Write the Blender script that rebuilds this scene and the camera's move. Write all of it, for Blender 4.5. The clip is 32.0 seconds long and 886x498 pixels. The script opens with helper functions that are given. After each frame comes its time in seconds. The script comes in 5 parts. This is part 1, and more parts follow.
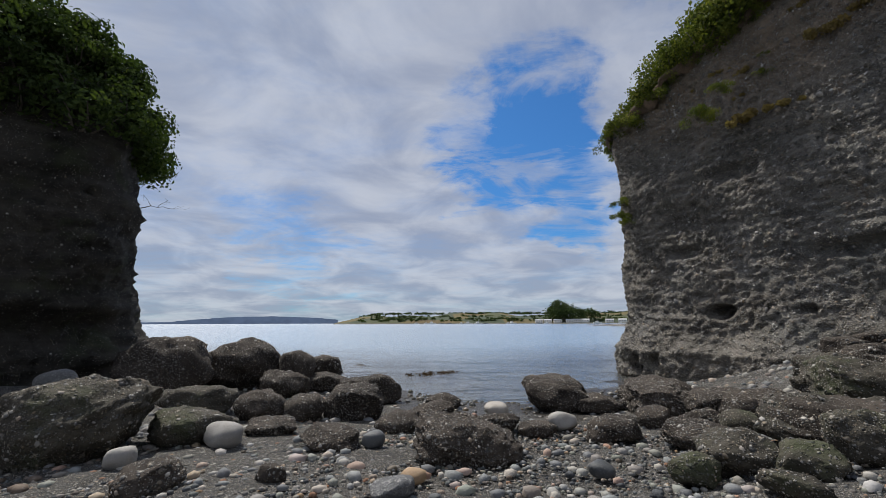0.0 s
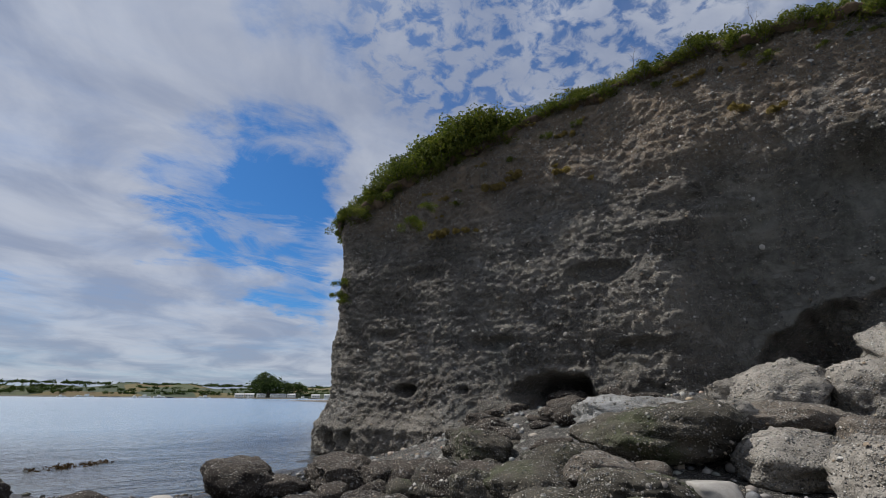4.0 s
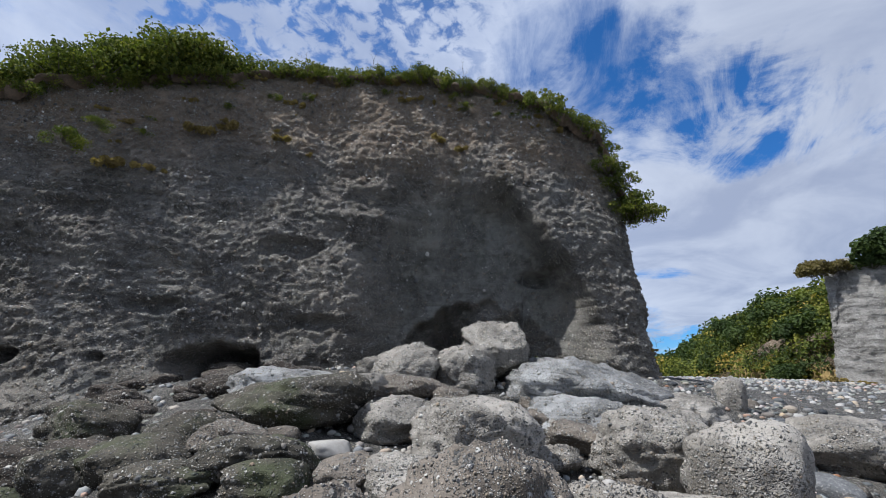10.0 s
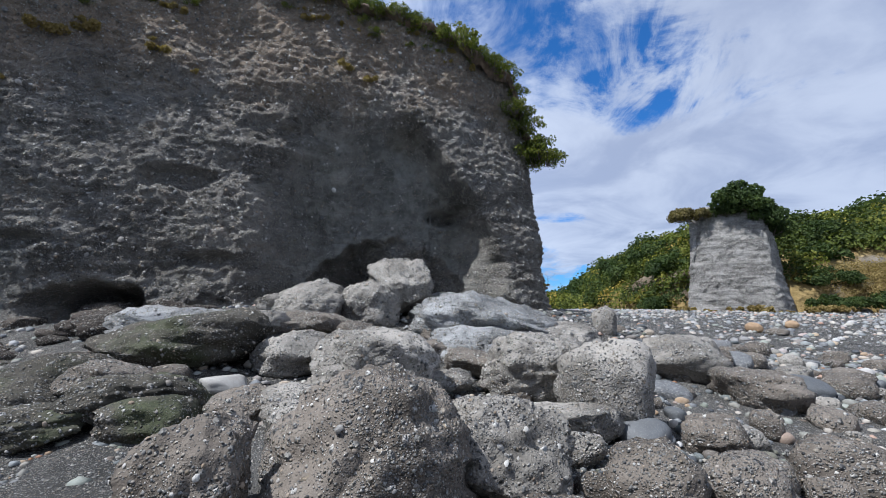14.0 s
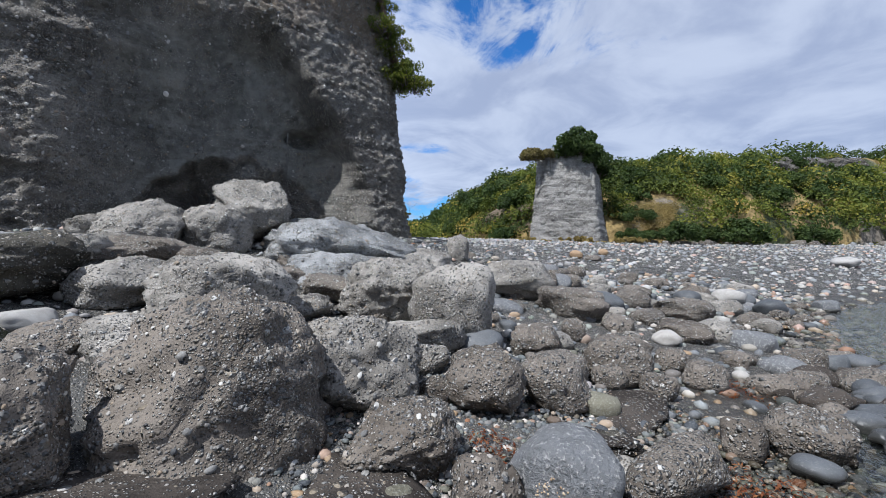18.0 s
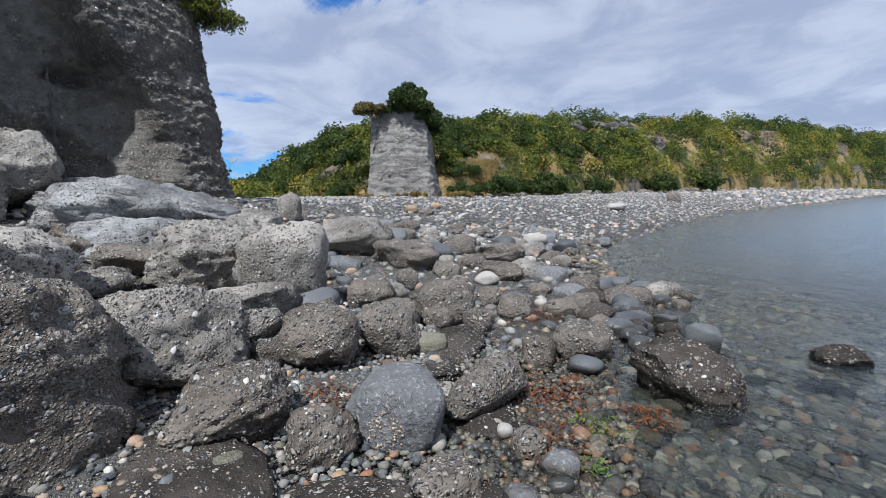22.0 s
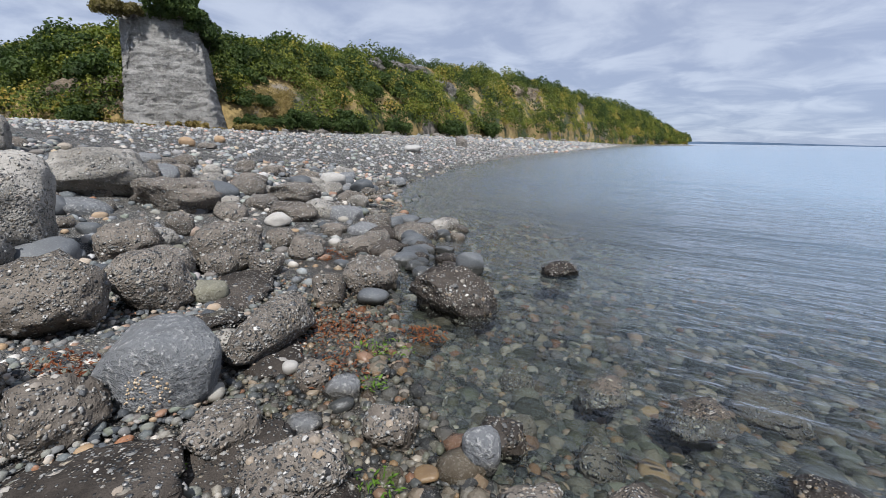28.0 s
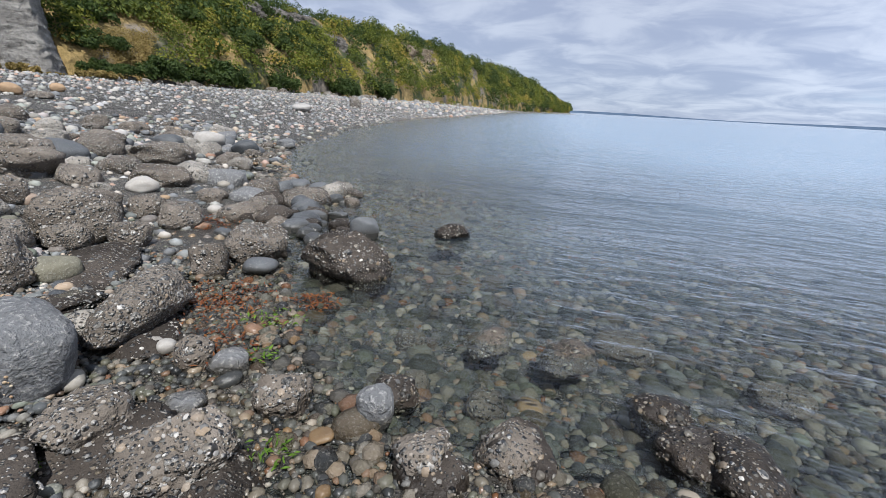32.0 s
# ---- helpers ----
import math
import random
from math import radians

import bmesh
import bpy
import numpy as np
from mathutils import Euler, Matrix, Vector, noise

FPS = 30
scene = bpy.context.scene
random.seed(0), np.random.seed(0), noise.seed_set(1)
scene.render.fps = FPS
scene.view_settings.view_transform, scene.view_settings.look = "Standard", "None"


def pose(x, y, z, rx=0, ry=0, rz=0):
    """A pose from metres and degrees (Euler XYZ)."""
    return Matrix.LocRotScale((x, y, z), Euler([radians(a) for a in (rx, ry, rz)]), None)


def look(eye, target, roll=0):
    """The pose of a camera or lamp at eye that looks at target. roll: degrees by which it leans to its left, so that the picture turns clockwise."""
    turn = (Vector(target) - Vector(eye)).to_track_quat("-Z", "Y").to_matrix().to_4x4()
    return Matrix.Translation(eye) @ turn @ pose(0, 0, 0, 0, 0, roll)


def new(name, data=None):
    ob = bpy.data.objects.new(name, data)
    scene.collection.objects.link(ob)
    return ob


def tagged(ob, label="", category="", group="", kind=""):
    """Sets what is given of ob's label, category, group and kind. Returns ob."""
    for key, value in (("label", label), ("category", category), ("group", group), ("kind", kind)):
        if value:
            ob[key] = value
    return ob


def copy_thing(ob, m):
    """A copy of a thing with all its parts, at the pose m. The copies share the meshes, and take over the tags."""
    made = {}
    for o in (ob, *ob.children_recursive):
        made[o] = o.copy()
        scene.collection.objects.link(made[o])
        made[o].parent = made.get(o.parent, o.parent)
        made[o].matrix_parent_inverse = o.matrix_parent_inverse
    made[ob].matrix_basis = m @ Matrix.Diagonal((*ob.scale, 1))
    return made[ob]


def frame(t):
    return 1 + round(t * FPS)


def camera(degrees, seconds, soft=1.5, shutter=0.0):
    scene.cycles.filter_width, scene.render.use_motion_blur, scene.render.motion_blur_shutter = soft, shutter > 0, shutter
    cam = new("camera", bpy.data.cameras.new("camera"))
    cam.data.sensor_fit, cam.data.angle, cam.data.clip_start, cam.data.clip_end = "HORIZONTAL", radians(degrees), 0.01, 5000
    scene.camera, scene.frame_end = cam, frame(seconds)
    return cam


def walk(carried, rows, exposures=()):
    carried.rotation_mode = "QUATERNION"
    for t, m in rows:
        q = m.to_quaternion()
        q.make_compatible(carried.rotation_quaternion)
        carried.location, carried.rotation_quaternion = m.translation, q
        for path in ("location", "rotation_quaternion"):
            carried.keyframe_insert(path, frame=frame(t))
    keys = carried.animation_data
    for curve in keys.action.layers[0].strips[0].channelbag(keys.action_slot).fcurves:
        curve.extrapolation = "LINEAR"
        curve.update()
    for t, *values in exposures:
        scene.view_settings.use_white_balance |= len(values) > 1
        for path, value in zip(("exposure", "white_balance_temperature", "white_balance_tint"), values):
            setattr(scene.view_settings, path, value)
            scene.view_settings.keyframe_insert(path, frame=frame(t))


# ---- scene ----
cam = camera(91.77, 32.0, soft=0.7)
PATH = [  # seconds, eye, turn to the right, tilt up, lean
    (0, 0.000, 0.000, 1.672, -0.00, 9.78, -0.21),
    (0.5, 0.012, -0.014, 1.671, 1.12, 9.96, -0.29),
    (1, 0.010, -0.041, 1.666, 4.82, 10.35, -0.37),
    (1.5, 0.008, -0.055, 1.678, 8.93, 10.69, 0.10),
    (2, 0.022, -0.088, 1.681, 12.55, 11.17, -0.03),
    (2.5, 0.016, -0.123, 1.677, 18.72, 12.52, 1.19),
    (3, 0.006, -0.211, 1.688, 26.14, 15.52, 1.80),
    (3.5, -0.010, -0.290, 1.699, 30.87, 17.92, 1.33),
    (4, -0.028, -0.376, 1.690, 36.37, 19.31, 0.61),
    (4.5, -0.020, -0.402, 1.689, 39.24, 19.88, 0.49),
    (6.5, 0.212, -0.531, 1.622, 47.12, 20.89, 1.92),
    (7, 0.205, -0.519, 1.628, 53.00, 20.60, 2.25),
    (7.5, 0.205, -0.540, 1.618, 57.40, 20.18, 1.80),
    (8, 0.191, -0.543, 1.617, 61.13, 19.56, 1.85),
    (8.5, 0.169, -0.550, 1.626, 65.37, 18.59, 2.20),
    (9, 0.151, -0.580, 1.614, 71.35, 18.03, 1.23),
    (9.5, 0.140, -0.603, 1.615, 75.37, 17.48, 1.23),
    (10, 0.154, -0.637, 1.623, 75.49, 17.10, 1.52),
    (10.5, 0.171, -0.659, 1.618, 76.51, 16.86, 1.50),
    (11, 0.187, -0.690, 1.610, 77.03, 16.57, 1.43),
    (11.5, 0.169, -0.712, 1.608, 78.32, 16.32, 1.20),
    (12, 0.165, -0.725, 1.605, 78.77, 16.00, 1.17),
    (12.5, 0.173, -0.740, 1.589, 79.37, 15.79, 1.06),
    (13, 0.175, -0.749, 1.588, 81.00, 14.91, 0.80),
    (13.5, 0.189, -0.751, 1.583, 84.09, 11.80, 0.26),
    (14, 0.186, -0.753, 1.564, 87.53, 9.31, -0.04),
    (14.5, 0.179, -0.750, 1.560, 89.68, 7.35, -0.17),
    (16.5, 0.168, -0.773, 1.542, 97.73, 1.46, 0.16),
    (17, 0.164, -0.793, 1.538, 100.33, 0.85, -0.10),
    (17.5, 0.147, -0.805, 1.540, 103.01, 0.32, 0.03),
    (18, 0.122, -0.789, 1.539, 105.55, -0.18, 0.21),
    (18.5, 0.108, -0.789, 1.536, 110.33, -0.94, -0.48),
    (19, 0.093, -0.800, 1.531, 115.21, -2.13, -1.14),
    (19.5, 0.084, -0.819, 1.523, 118.34, -3.19, -1.60),
    (20, 0.070, -0.820, 1.518, 120.45, -3.77, -1.50),
    (20.5, 0.057, -0.826, 1.517, 121.78, -4.30, -1.38),
    (21, 0.038, -0.829, 1.516, 122.25, -4.75, -1.33),
    (21.5, 0.035, -0.846, 1.516, 122.81, -5.28, -1.46),
    (22, 0.030, -0.859, 1.512, 126.41, -6.18, -1.93),
    (22.5, 0.013, -0.867, 1.517, 130.07, -7.20, -1.87),
    (23, 0.002, -0.868, 1.511, 132.86, -7.98, -1.27),
    (23.5, -0.017, -0.867, 1.516, 134.11, -8.59, -1.08),
    (24, -0.017, -0.875, 1.502, 135.85, -9.62, -0.65),
    (24.5, -0.032, -0.876, 1.505, 136.96, -10.22, -0.44),
    (25, -0.039, -0.878, 1.512, 137.28, -10.79, -0.44),
    (25.5, -0.044, -0.888, 1.508, 138.71, -11.22, -0.05),
    (27.5, -0.114, -0.914, 1.512, 148.06, -13.40, 1.24),
    (28, -0.118, -0.920, 1.501, 152.33, -14.29, 0.94),
    (28.5, -0.131, -0.910, 1.498, 155.94, -15.09, 1.64),
    (29, -0.148, -0.912, 1.501, 158.49, -15.56, 2.39),
    (29.5, -0.158, -0.907, 1.500, 161.17, -16.35, 2.63),
    (30, -0.170, -0.905, 1.503, 163.40, -16.83, 2.97),
    (30.5, -0.183, -0.908, 1.503, 165.27, -17.23, 3.41),
    (31, -0.188, -0.910, 1.502, 165.95, -17.69, 3.35),
    (31.5, -0.184, -0.913, 1.504, 166.15, -18.12, 3.21),
    (32, -0.180, -0.908, 1.507, 166.41, -18.49, 3.27),
]
walk(cam, [(t, pose(x, y, z, 90 + tilt, 0, -turn) @ pose(0, 0, 0, 0, 0, lean)) for t, x, y, z, turn, tilt, lean in PATH],
     exposures=[(0, -0.2, 6600, 10), (4, -0.3, 6500, 10), (8, 0.05, 6250, 10), (13, 0.32, 5800, 10), (19, 0.3, 5850, 10), (25, 0.25, 6000, 10), (32, 0.32, 6150, 10)])

# ---- light ----
SUN_AZ, SUN_EL = 327, 57  # degrees from +y towards +x, and above the horizon
world = bpy.data.worlds.new("sky")
scene.world = world
world.use_nodes = True


class Tree:
    """Short hand for building a node tree."""

    def __init__(self, tree):
        self.t = tree
        tree.nodes.clear()

    def n(self, kind, props=None, **inputs):
        node = self.t.nodes.new(kind)
        for k, v in (props or {}).items():
            setattr(node, k, v)
        for k, v in inputs.items():
            key = int(k[1:]) if k[0] == "i" and k[1:].isdigit() else k.replace("_", " ")
            self.put(node.inputs[key], v)
        return node

    def put(self, socket, v):
        if isinstance(v, bpy.types.NodeSocket):
            self.t.links.new(v, socket)
        elif isinstance(v, bpy.types.Node):
            self.t.links.new(v.outputs[0], socket)
        elif isinstance(v, tuple) and len(v) == 3 and len(socket.default_value) == 4:
            socket.default_value = (*v, 1)
        else:
            socket.default_value = v

    def math(self, op, a, b=0.0, clamp=False):
        return self.n("ShaderNodeMath", {"operation": op, "use_clamp": clamp}, i0=a, i1=b).outputs[0]

    def mix(self, fac, a, b, blend="MIX"):
        m = self.n("ShaderNodeMix", {"data_type": "RGBA", "blend_type": blend})
        self.put(m.inputs[0], fac), self.put(m.inputs[6], a), self.put(m.inputs[7], b)
        return m.outputs[2]

    def ramp(self, fac, *stops, step=False):
        r = self.n("ShaderNodeValToRGB", None, i0=fac)
        cr = r.color_ramp
        cr.interpolation = "CONSTANT" if step else "LINEAR"
        while len(cr.elements) < len(stops):
            cr.elements.new(0.5)
        for e, (p, c) in zip(cr.elements, stops):
            e.position, e.color = p, (*c, 1) if isinstance(c, tuple) else (c, c, c, 1)
        return r.outputs[0]

    def noise(self, vec, scale, detail=4.0, rough=0.55, distort=0.0, out=0):
        return self.n("ShaderNodeTexNoise", None, Vector=vec, Scale=scale, Detail=detail, Roughness=rough, Distortion=distort).outputs[out]

    def range(self, v, a, b, c=0.0, d=1.0, smooth=True):
        return self.n("ShaderNodeMapRange", {"interpolation_type": "SMOOTHSTEP" if smooth else "LINEAR"}, i0=v, i1=a, i2=b, i3=c, i4=d).outputs[0]

    def vmath(self, op, a, b=(0, 0, 0), out=0):
        return self.n("ShaderNodeVectorMath", {"operation": op}, i0=a, i1=b).outputs[out]


def way(az, el):
    a, e = radians(az), radians(el)
    return (math.sin(a) * math.cos(e), math.cos(a) * math.cos(e), math.sin(e))


def build_sky():
    w = Tree(world.node_tree)
    d = w.vmath("NORMALIZE", w.n("ShaderNodeTexCoord").outputs["Generated"])
    xyz = w.n("ShaderNodeSeparateXYZ", None, i0=d)
    up = w.math("MAXIMUM", xyz.outputs[2], 0.0)
    flat = w.n("ShaderNodeCombineXYZ", None, i0=w.math("DIVIDE", xyz.outputs[0], w.math("ADD", up, 0.16)),
               i1=w.math("DIVIDE", xyz.outputs[1], w.math("ADD", up, 0.16)), i2=0.0)
    sky = w.n("ShaderNodeTexSky", {"sky_type": "NISHITA", "sun_disc": False, "sun_elevation": radians(SUN_EL), "sun_rotation": radians(SUN_AZ),
                                   "air_density": 1.0, "dust_density": 0.6, "ozone_density": 2.2})
    blue = w.mix(1.0, sky.outputs[0], (0.032, 0.076, 0.120), "MULTIPLY")
    # streaked high cloud, with open blue where the cover breaks
    turned = w.n("ShaderNodeMapping", None, Vector=flat, Rotation=(0, 0, radians(62)), Scale=(0.62, 1.2, 1.0))
    streaks = w.noise(turned, 1.5, 10.0, 0.62, 0.7)
    soft = w.noise(flat, 0.8, 6.0, 0.55, 0.4)
    fine = w.noise(turned, 7.0, 8.0, 0.68, 1.2)
    cover = w.math("ADD", w.math("ADD", w.math("MULTIPLY", streaks, 0.26), w.math("MULTIPLY", soft, 0.34)), w.math("ADD", w.math("MULTIPLY", fine, 0.12), 0.24))
    wander = w.vmath("SUBTRACT", w.noise(flat, 1.6, 8.0, 0.6, 0.3, out=1), (0.5, 0.5, 0.5))
    ragged = w.vmath("NORMALIZE", w.vmath("ADD", d, w.vmath("MULTIPLY", wander, (0.62, 0.62, 0.42))))
    wisps = w.range(w.noise(turned, 2.6, 9.0, 0.66, 0.9), 0.34, 0.60, 1.0, 0.32)
    for az, el, inner, outer, depth in ((12, 27, 1, 9, 0.30), (4, 25, 1, 8, 0.24), (10, 20, 1, 9, 0.34), (18, 15, 1, 8, 0.30), (16, 22, 1, 7, 0.16), (-20, 9, 1, 8, 0.14), (15, 47, 1, 8, 0.16), (93, 40, 1, 8, 0.18), (101, 33, 1, 8, 0.26),
                                        (110, 28, 1, 9, 0.32), (119, 26, 1, 9, 0.28), (126, 27, 1, 7, 0.14), (101, 3, 1, 9, 0.42)):
        near = w.vmath("DOT_PRODUCT", ragged, way(az, el), out=1)
        hole = w.range(near, math.cos(radians(outer)), math.cos(radians(inner)))
        cover = w.math("SUBTRACT", cover, w.math("MULTIPLY", w.math("MULTIPLY", hole, wisps), depth * 1.25))
    puffs = w.noise(flat, 17.0, 5.0, 0.6, 0.35)
    patch = w.range(w.vmath("DOT_PRODUCT", ragged, way(52, 46), out=1), math.cos(radians(27)), math.cos(radians(14)))
    cover = w.math("SUBTRACT", cover, w.math("MULTIPLY", w.math("MULTIPLY", patch, 0.21), w.range(puffs, 0.56, 0.38)))
    cover = w.math("ADD", cover, w.math("MULTIPLY", w.range(w.vmath("DOT_PRODUCT", d, way(155, 12), out=1), 0.45, 0.95), 0.22))
    veil = w.range(cover, 0.26, 0.66)
    haze = w.range(w.vmath("DOT_PRODUCT", d, way(101, 3), out=1), math.cos(radians(14)), math.cos(radians(4)), 0.5, 0.25)
    veil = w.math("MAXIMUM", veil, w.math("MULTIPLY", w.range(up, 0.0, 0.17, 1.0, 0.0), haze))
    shade = w.noise(flat, 1.9, 7.0, 0.55, 0.5)
    cloud = w.mix(w.range(shade, 0.34, 0.68), (0.37, 0.42, 0.545), (0.62, 0.66, 0.75))
    east = w.range(w.vmath("DOT_PRODUCT", d, way(150, 12), out=1), 0.45, 0.85)
    cloud = w.mix(w.math("MULTIPLY", east, 0.9), cloud, w.mix(w.range(shade, 0.38, 0.66), (0.34, 0.375, 0.47), (0.50, 0.53, 0.60)))
    colour = w.mix(w.math("MULTIPLY", veil, 0.93), blue, cloud)
    w.n("ShaderNodeOutputWorld", None, Surface=w.n("ShaderNodeBackground", None, Color=colour, Strength=1.0))


build_sky()
sun = new("sun", bpy.data.lights.new("sun", "SUN"))
sun.data.energy, sun.data.angle, sun.data.color = 5.0, radians(0.6), (1.0, 0.96, 0.90)
sun.matrix_world = look(Vector(way(SUN_AZ, SUN_EL)) * 60, (0, 0, 0))


# ---- materials ----
def material(name):
    m = bpy.data.materials.new(name)
    m.use_nodes = True
    return m, Tree(m.node_tree)


def finish(w, colour, rough, bump=None, strength=0.5, distance=0.02, **more):
    b = w.n("ShaderNodeBsdfPrincipled", None, Base_Color=colour, Roughness=rough, **more)
    if bump is not None:
        w.put(b.inputs["Normal"], w.n("ShaderNodeBump", None, Strength=strength, Distance=distance, Height=bump))
    w.n("ShaderNodeOutputMaterial", None, Surface=b)


def place(w, jitter=False):
    p = w.n("ShaderNodeTexCoord").outputs["Object"]
    if jitter:
        r = w.n("ShaderNodeObjectInfo").outputs["Random"]
        p = w.vmath("ADD", p, w.n("ShaderNodeCombineXYZ", None, i0=w.math("MULTIPLY", r, 37.0), i1=w.math("MULTIPLY", r, 91.0), i2=w.math("MULTIPLY", r, 17.0)))
    return p


def wetness(w, top=0.13):
    """1 where the swash keeps the stone wet."""
    p = w.n("ShaderNodeNewGeometry").outputs["Position"]
    z = w.n("ShaderNodeSeparateXYZ", None, i0=p).outputs[2]
    return w.range(w.math("ADD", z, w.math("MULTIPLY", w.noise(p, 2.5, 3.0), -0.16)), top - 0.08, top - 0.16)


def sheen(w, wet, dry, slick):
    """Roughness: slick where wet, dull again once under water."""
    z = w.n("ShaderNodeSeparateXYZ", None, i0=w.n("ShaderNodeNewGeometry").outputs["Position"]).outputs[2]
    return w.math("MAXIMUM", w.range(wet, 0.0, 1.0, dry, slick), w.range(z, 0.0, -0.02, 0.0, 0.9))


def conglomerate(name, matrix_dark, matrix_light, pebbles=0.5, jitter=True, strata=0.0, green=0.0, fine=1.0, relief=0.05, rust=0.0):
    """Gravel set in a sandy matrix."""
    m, w = material(name)
    p = place(w, jitter)
    big = w.noise(p, 0.9, 4.0, 0.6)
    mid = w.noise(p, 5.0, 5.0, 0.65)
    base = w.mix(w.range(w.math("ADD", w.math("MULTIPLY", big, 0.6), w.math("MULTIPLY", mid, 0.4)), 0.36, 0.62), matrix_dark, matrix_light)
    height = w.math("ADD", w.math("MULTIPLY", mid, 0.5), w.math("MULTIPLY", w.noise(p, 22.0, 4.0, 0.7), 0.35))
    if strata:
        s = w.n("ShaderNodeMapping", None, Vector=p, Rotation=(radians(4), radians(3), 0), Scale=(0.12, 0.12, 1.6))
        bands = w.noise(s, 2.2, 5.0, 0.6, 0.4)
        base = w.mix(w.math("MULTIPLY", w.range(bands, 0.5, 0.66), strata), base, tuple(c * 1.35 for c in matrix_light))
        base = w.mix(w.math("MULTIPLY", w.range(bands, 0.48, 0.36), strata), base, tuple(c * 0.7 for c in matrix_dark))
        height = w.math("ADD", height, w.math("MULTIPLY", bands, 0.8))
    if rust:  # iron-stained beds below the topsoil, and pale crusts
        pos = w.n("ShaderNodeNewGeometry").outputs["Position"]
        z = w.math("ADD", w.n("ShaderNodeSeparateXYZ", None, i0=pos).outputs[2], w.math("MULTIPLY", w.noise(pos, 0.45, 4.0, 0.6), 3.4))
        base = w.mix(w.math("MULTIPLY", w.range(z, 8.2, 10.2), rust), base, w.mix(mid, (0.13, 0.094, 0.066), (0.34, 0.26, 0.182)))
        base = w.mix(w.math("MULTIPLY", w.range(w.noise(pos, 0.38, 5.0, 0.65, 0.6), 0.52, 0.66), rust * 0.6), base, w.mix(mid, (0.11, 0.113, 0.113), (0.31, 0.31, 0.295)))
        base = w.mix(w.math("MULTIPLY", w.range(w.noise(pos, 0.9, 5.0, 0.65, 0.4), 0.62, 0.70), rust * 0.5), base, (0.16, 0.095, 0.05))
    crowd = w.range(w.noise(p, 1.6, 3.0), 0.35, 0.65)
    if rust:  # the fine-grained bed inside the hollow
        fine_bed = w.n("ShaderNodeAttribute", {"attribute_name": "calm"}).outputs["Fac"]
        base = w.mix(fine_bed, base, w.mix(w.range(w.math("ADD", w.math("MULTIPLY", big, 0.5), w.math("MULTIPLY", mid, 0.5)), 0.38, 0.62), (0.085, 0.086, 0.076), (0.21, 0.213, 0.192)))
        crowd = w.math("SUBTRACT", crowd, w.math("MULTIPLY", fine_bed, 1.1))
    for scale, share, lift in ((15.0 * fine, 0.22, 1.0), (32.0 * fine, 0.55, 0.8), (70.0 * fine, 0.75, 0.5)):
        v = w.n("ShaderNodeTexVoronoi", None, Vector=p, Scale=scale, Randomness=1.0)
        pick = w.n("ShaderNodeSeparateColor", None, i0=v.outputs["Color"])
        chosen = w.math("LESS_THAN", pick.outputs[0], w.math("MULTIPLY", w.math("ADD", w.math("MULTIPLY", crowd, 0.7), 0.3), share * pebbles * 1.3))
        body = w.math("MULTIPLY", w.range(v.outputs["Distance"], 0.44, 0.37), chosen)
        tone = w.ramp(pick.outputs[1], (0.0, (0.075, 0.077, 0.08)), (0.15, (0.16, 0.16, 0.155)), (0.4, (0.27, 0.26, 0.24)), (0.6, (0.32, 0.265, 0.195)), (0.8, (0.43, 0.41, 0.38)), (1.0, (0.66, 0.64, 0.60)))
        base = w.mix(w.math("MULTIPLY", body, 0.9), base, tone)
        height = w.math("ADD", height, w.math("MULTIPLY", w.math("MULTIPLY", w.range(v.outputs["Distance"], 0.5, 0.0), chosen), lift))
    if green:
        g = w.math("MULTIPLY", w.range(w.noise(p, 1.1, 5.0, 0.65), 0.5, 0.68), green)
        base = w.mix(g, base, (0.055, 0.075, 0.026))
    wet = wetness(w)
    base = w.mix(w.math("MULTIPLY", wet, 0.6), base, w.mix(1.0, base, (0.4, 0.36, 0.31), "MULTIPLY"))
    finish(w, base, sheen(w, wet, 0.9, 0.35), height, 1.0, relief, Specular_IOR_Level=0.22)
    return m


def smooth_stone(name, tones, speckle=0.4, rough=0.75, per_island=False, relief=0.35, coarse=60.0):
    """Water-worn stones, each with its own tone."""
    m, w = material(name)
    p = w.n("ShaderNodeNewGeometry").outputs["Position"]
    r = w.n("ShaderNodeNewGeometry").outputs["Random Per Island"] if per_island else w.n("ShaderNodeObjectInfo").outputs["Random"]
    base = w.ramp(r, *tones)
    grain = w.noise(p, coarse, 4.0, 0.7)
    blot = w.noise(p, 9.0, 4.0, 0.6)
    base = w.mix(w.math("MULTIPLY", w.range(blot, 0.4, 0.66), 0.4), base, w.mix(1.0, base, (0.62, 0.6, 0.58), "MULTIPLY"))
    base = w.mix(w.math("MULTIPLY", w.range(grain, 0.52, 0.66), speckle), base, w.mix(0.35 if coarse > 50 else 0.42, base, (0.62, 0.6, 0.56)))
    wet = wetness(w)
    base = w.mix(wet, base, w.mix(1.0, base, (0.50, 0.47, 0.41), "MULTIPLY"))
    finish(w, base, sheen(w, wet, rough, 0.25), w.math("ADD", grain, w.math("MULTIPLY", blot, 1.5)), relief, 0.012 + 0.025 * (relief > 0.5), Specular_IOR_Level=0.35)
    return m


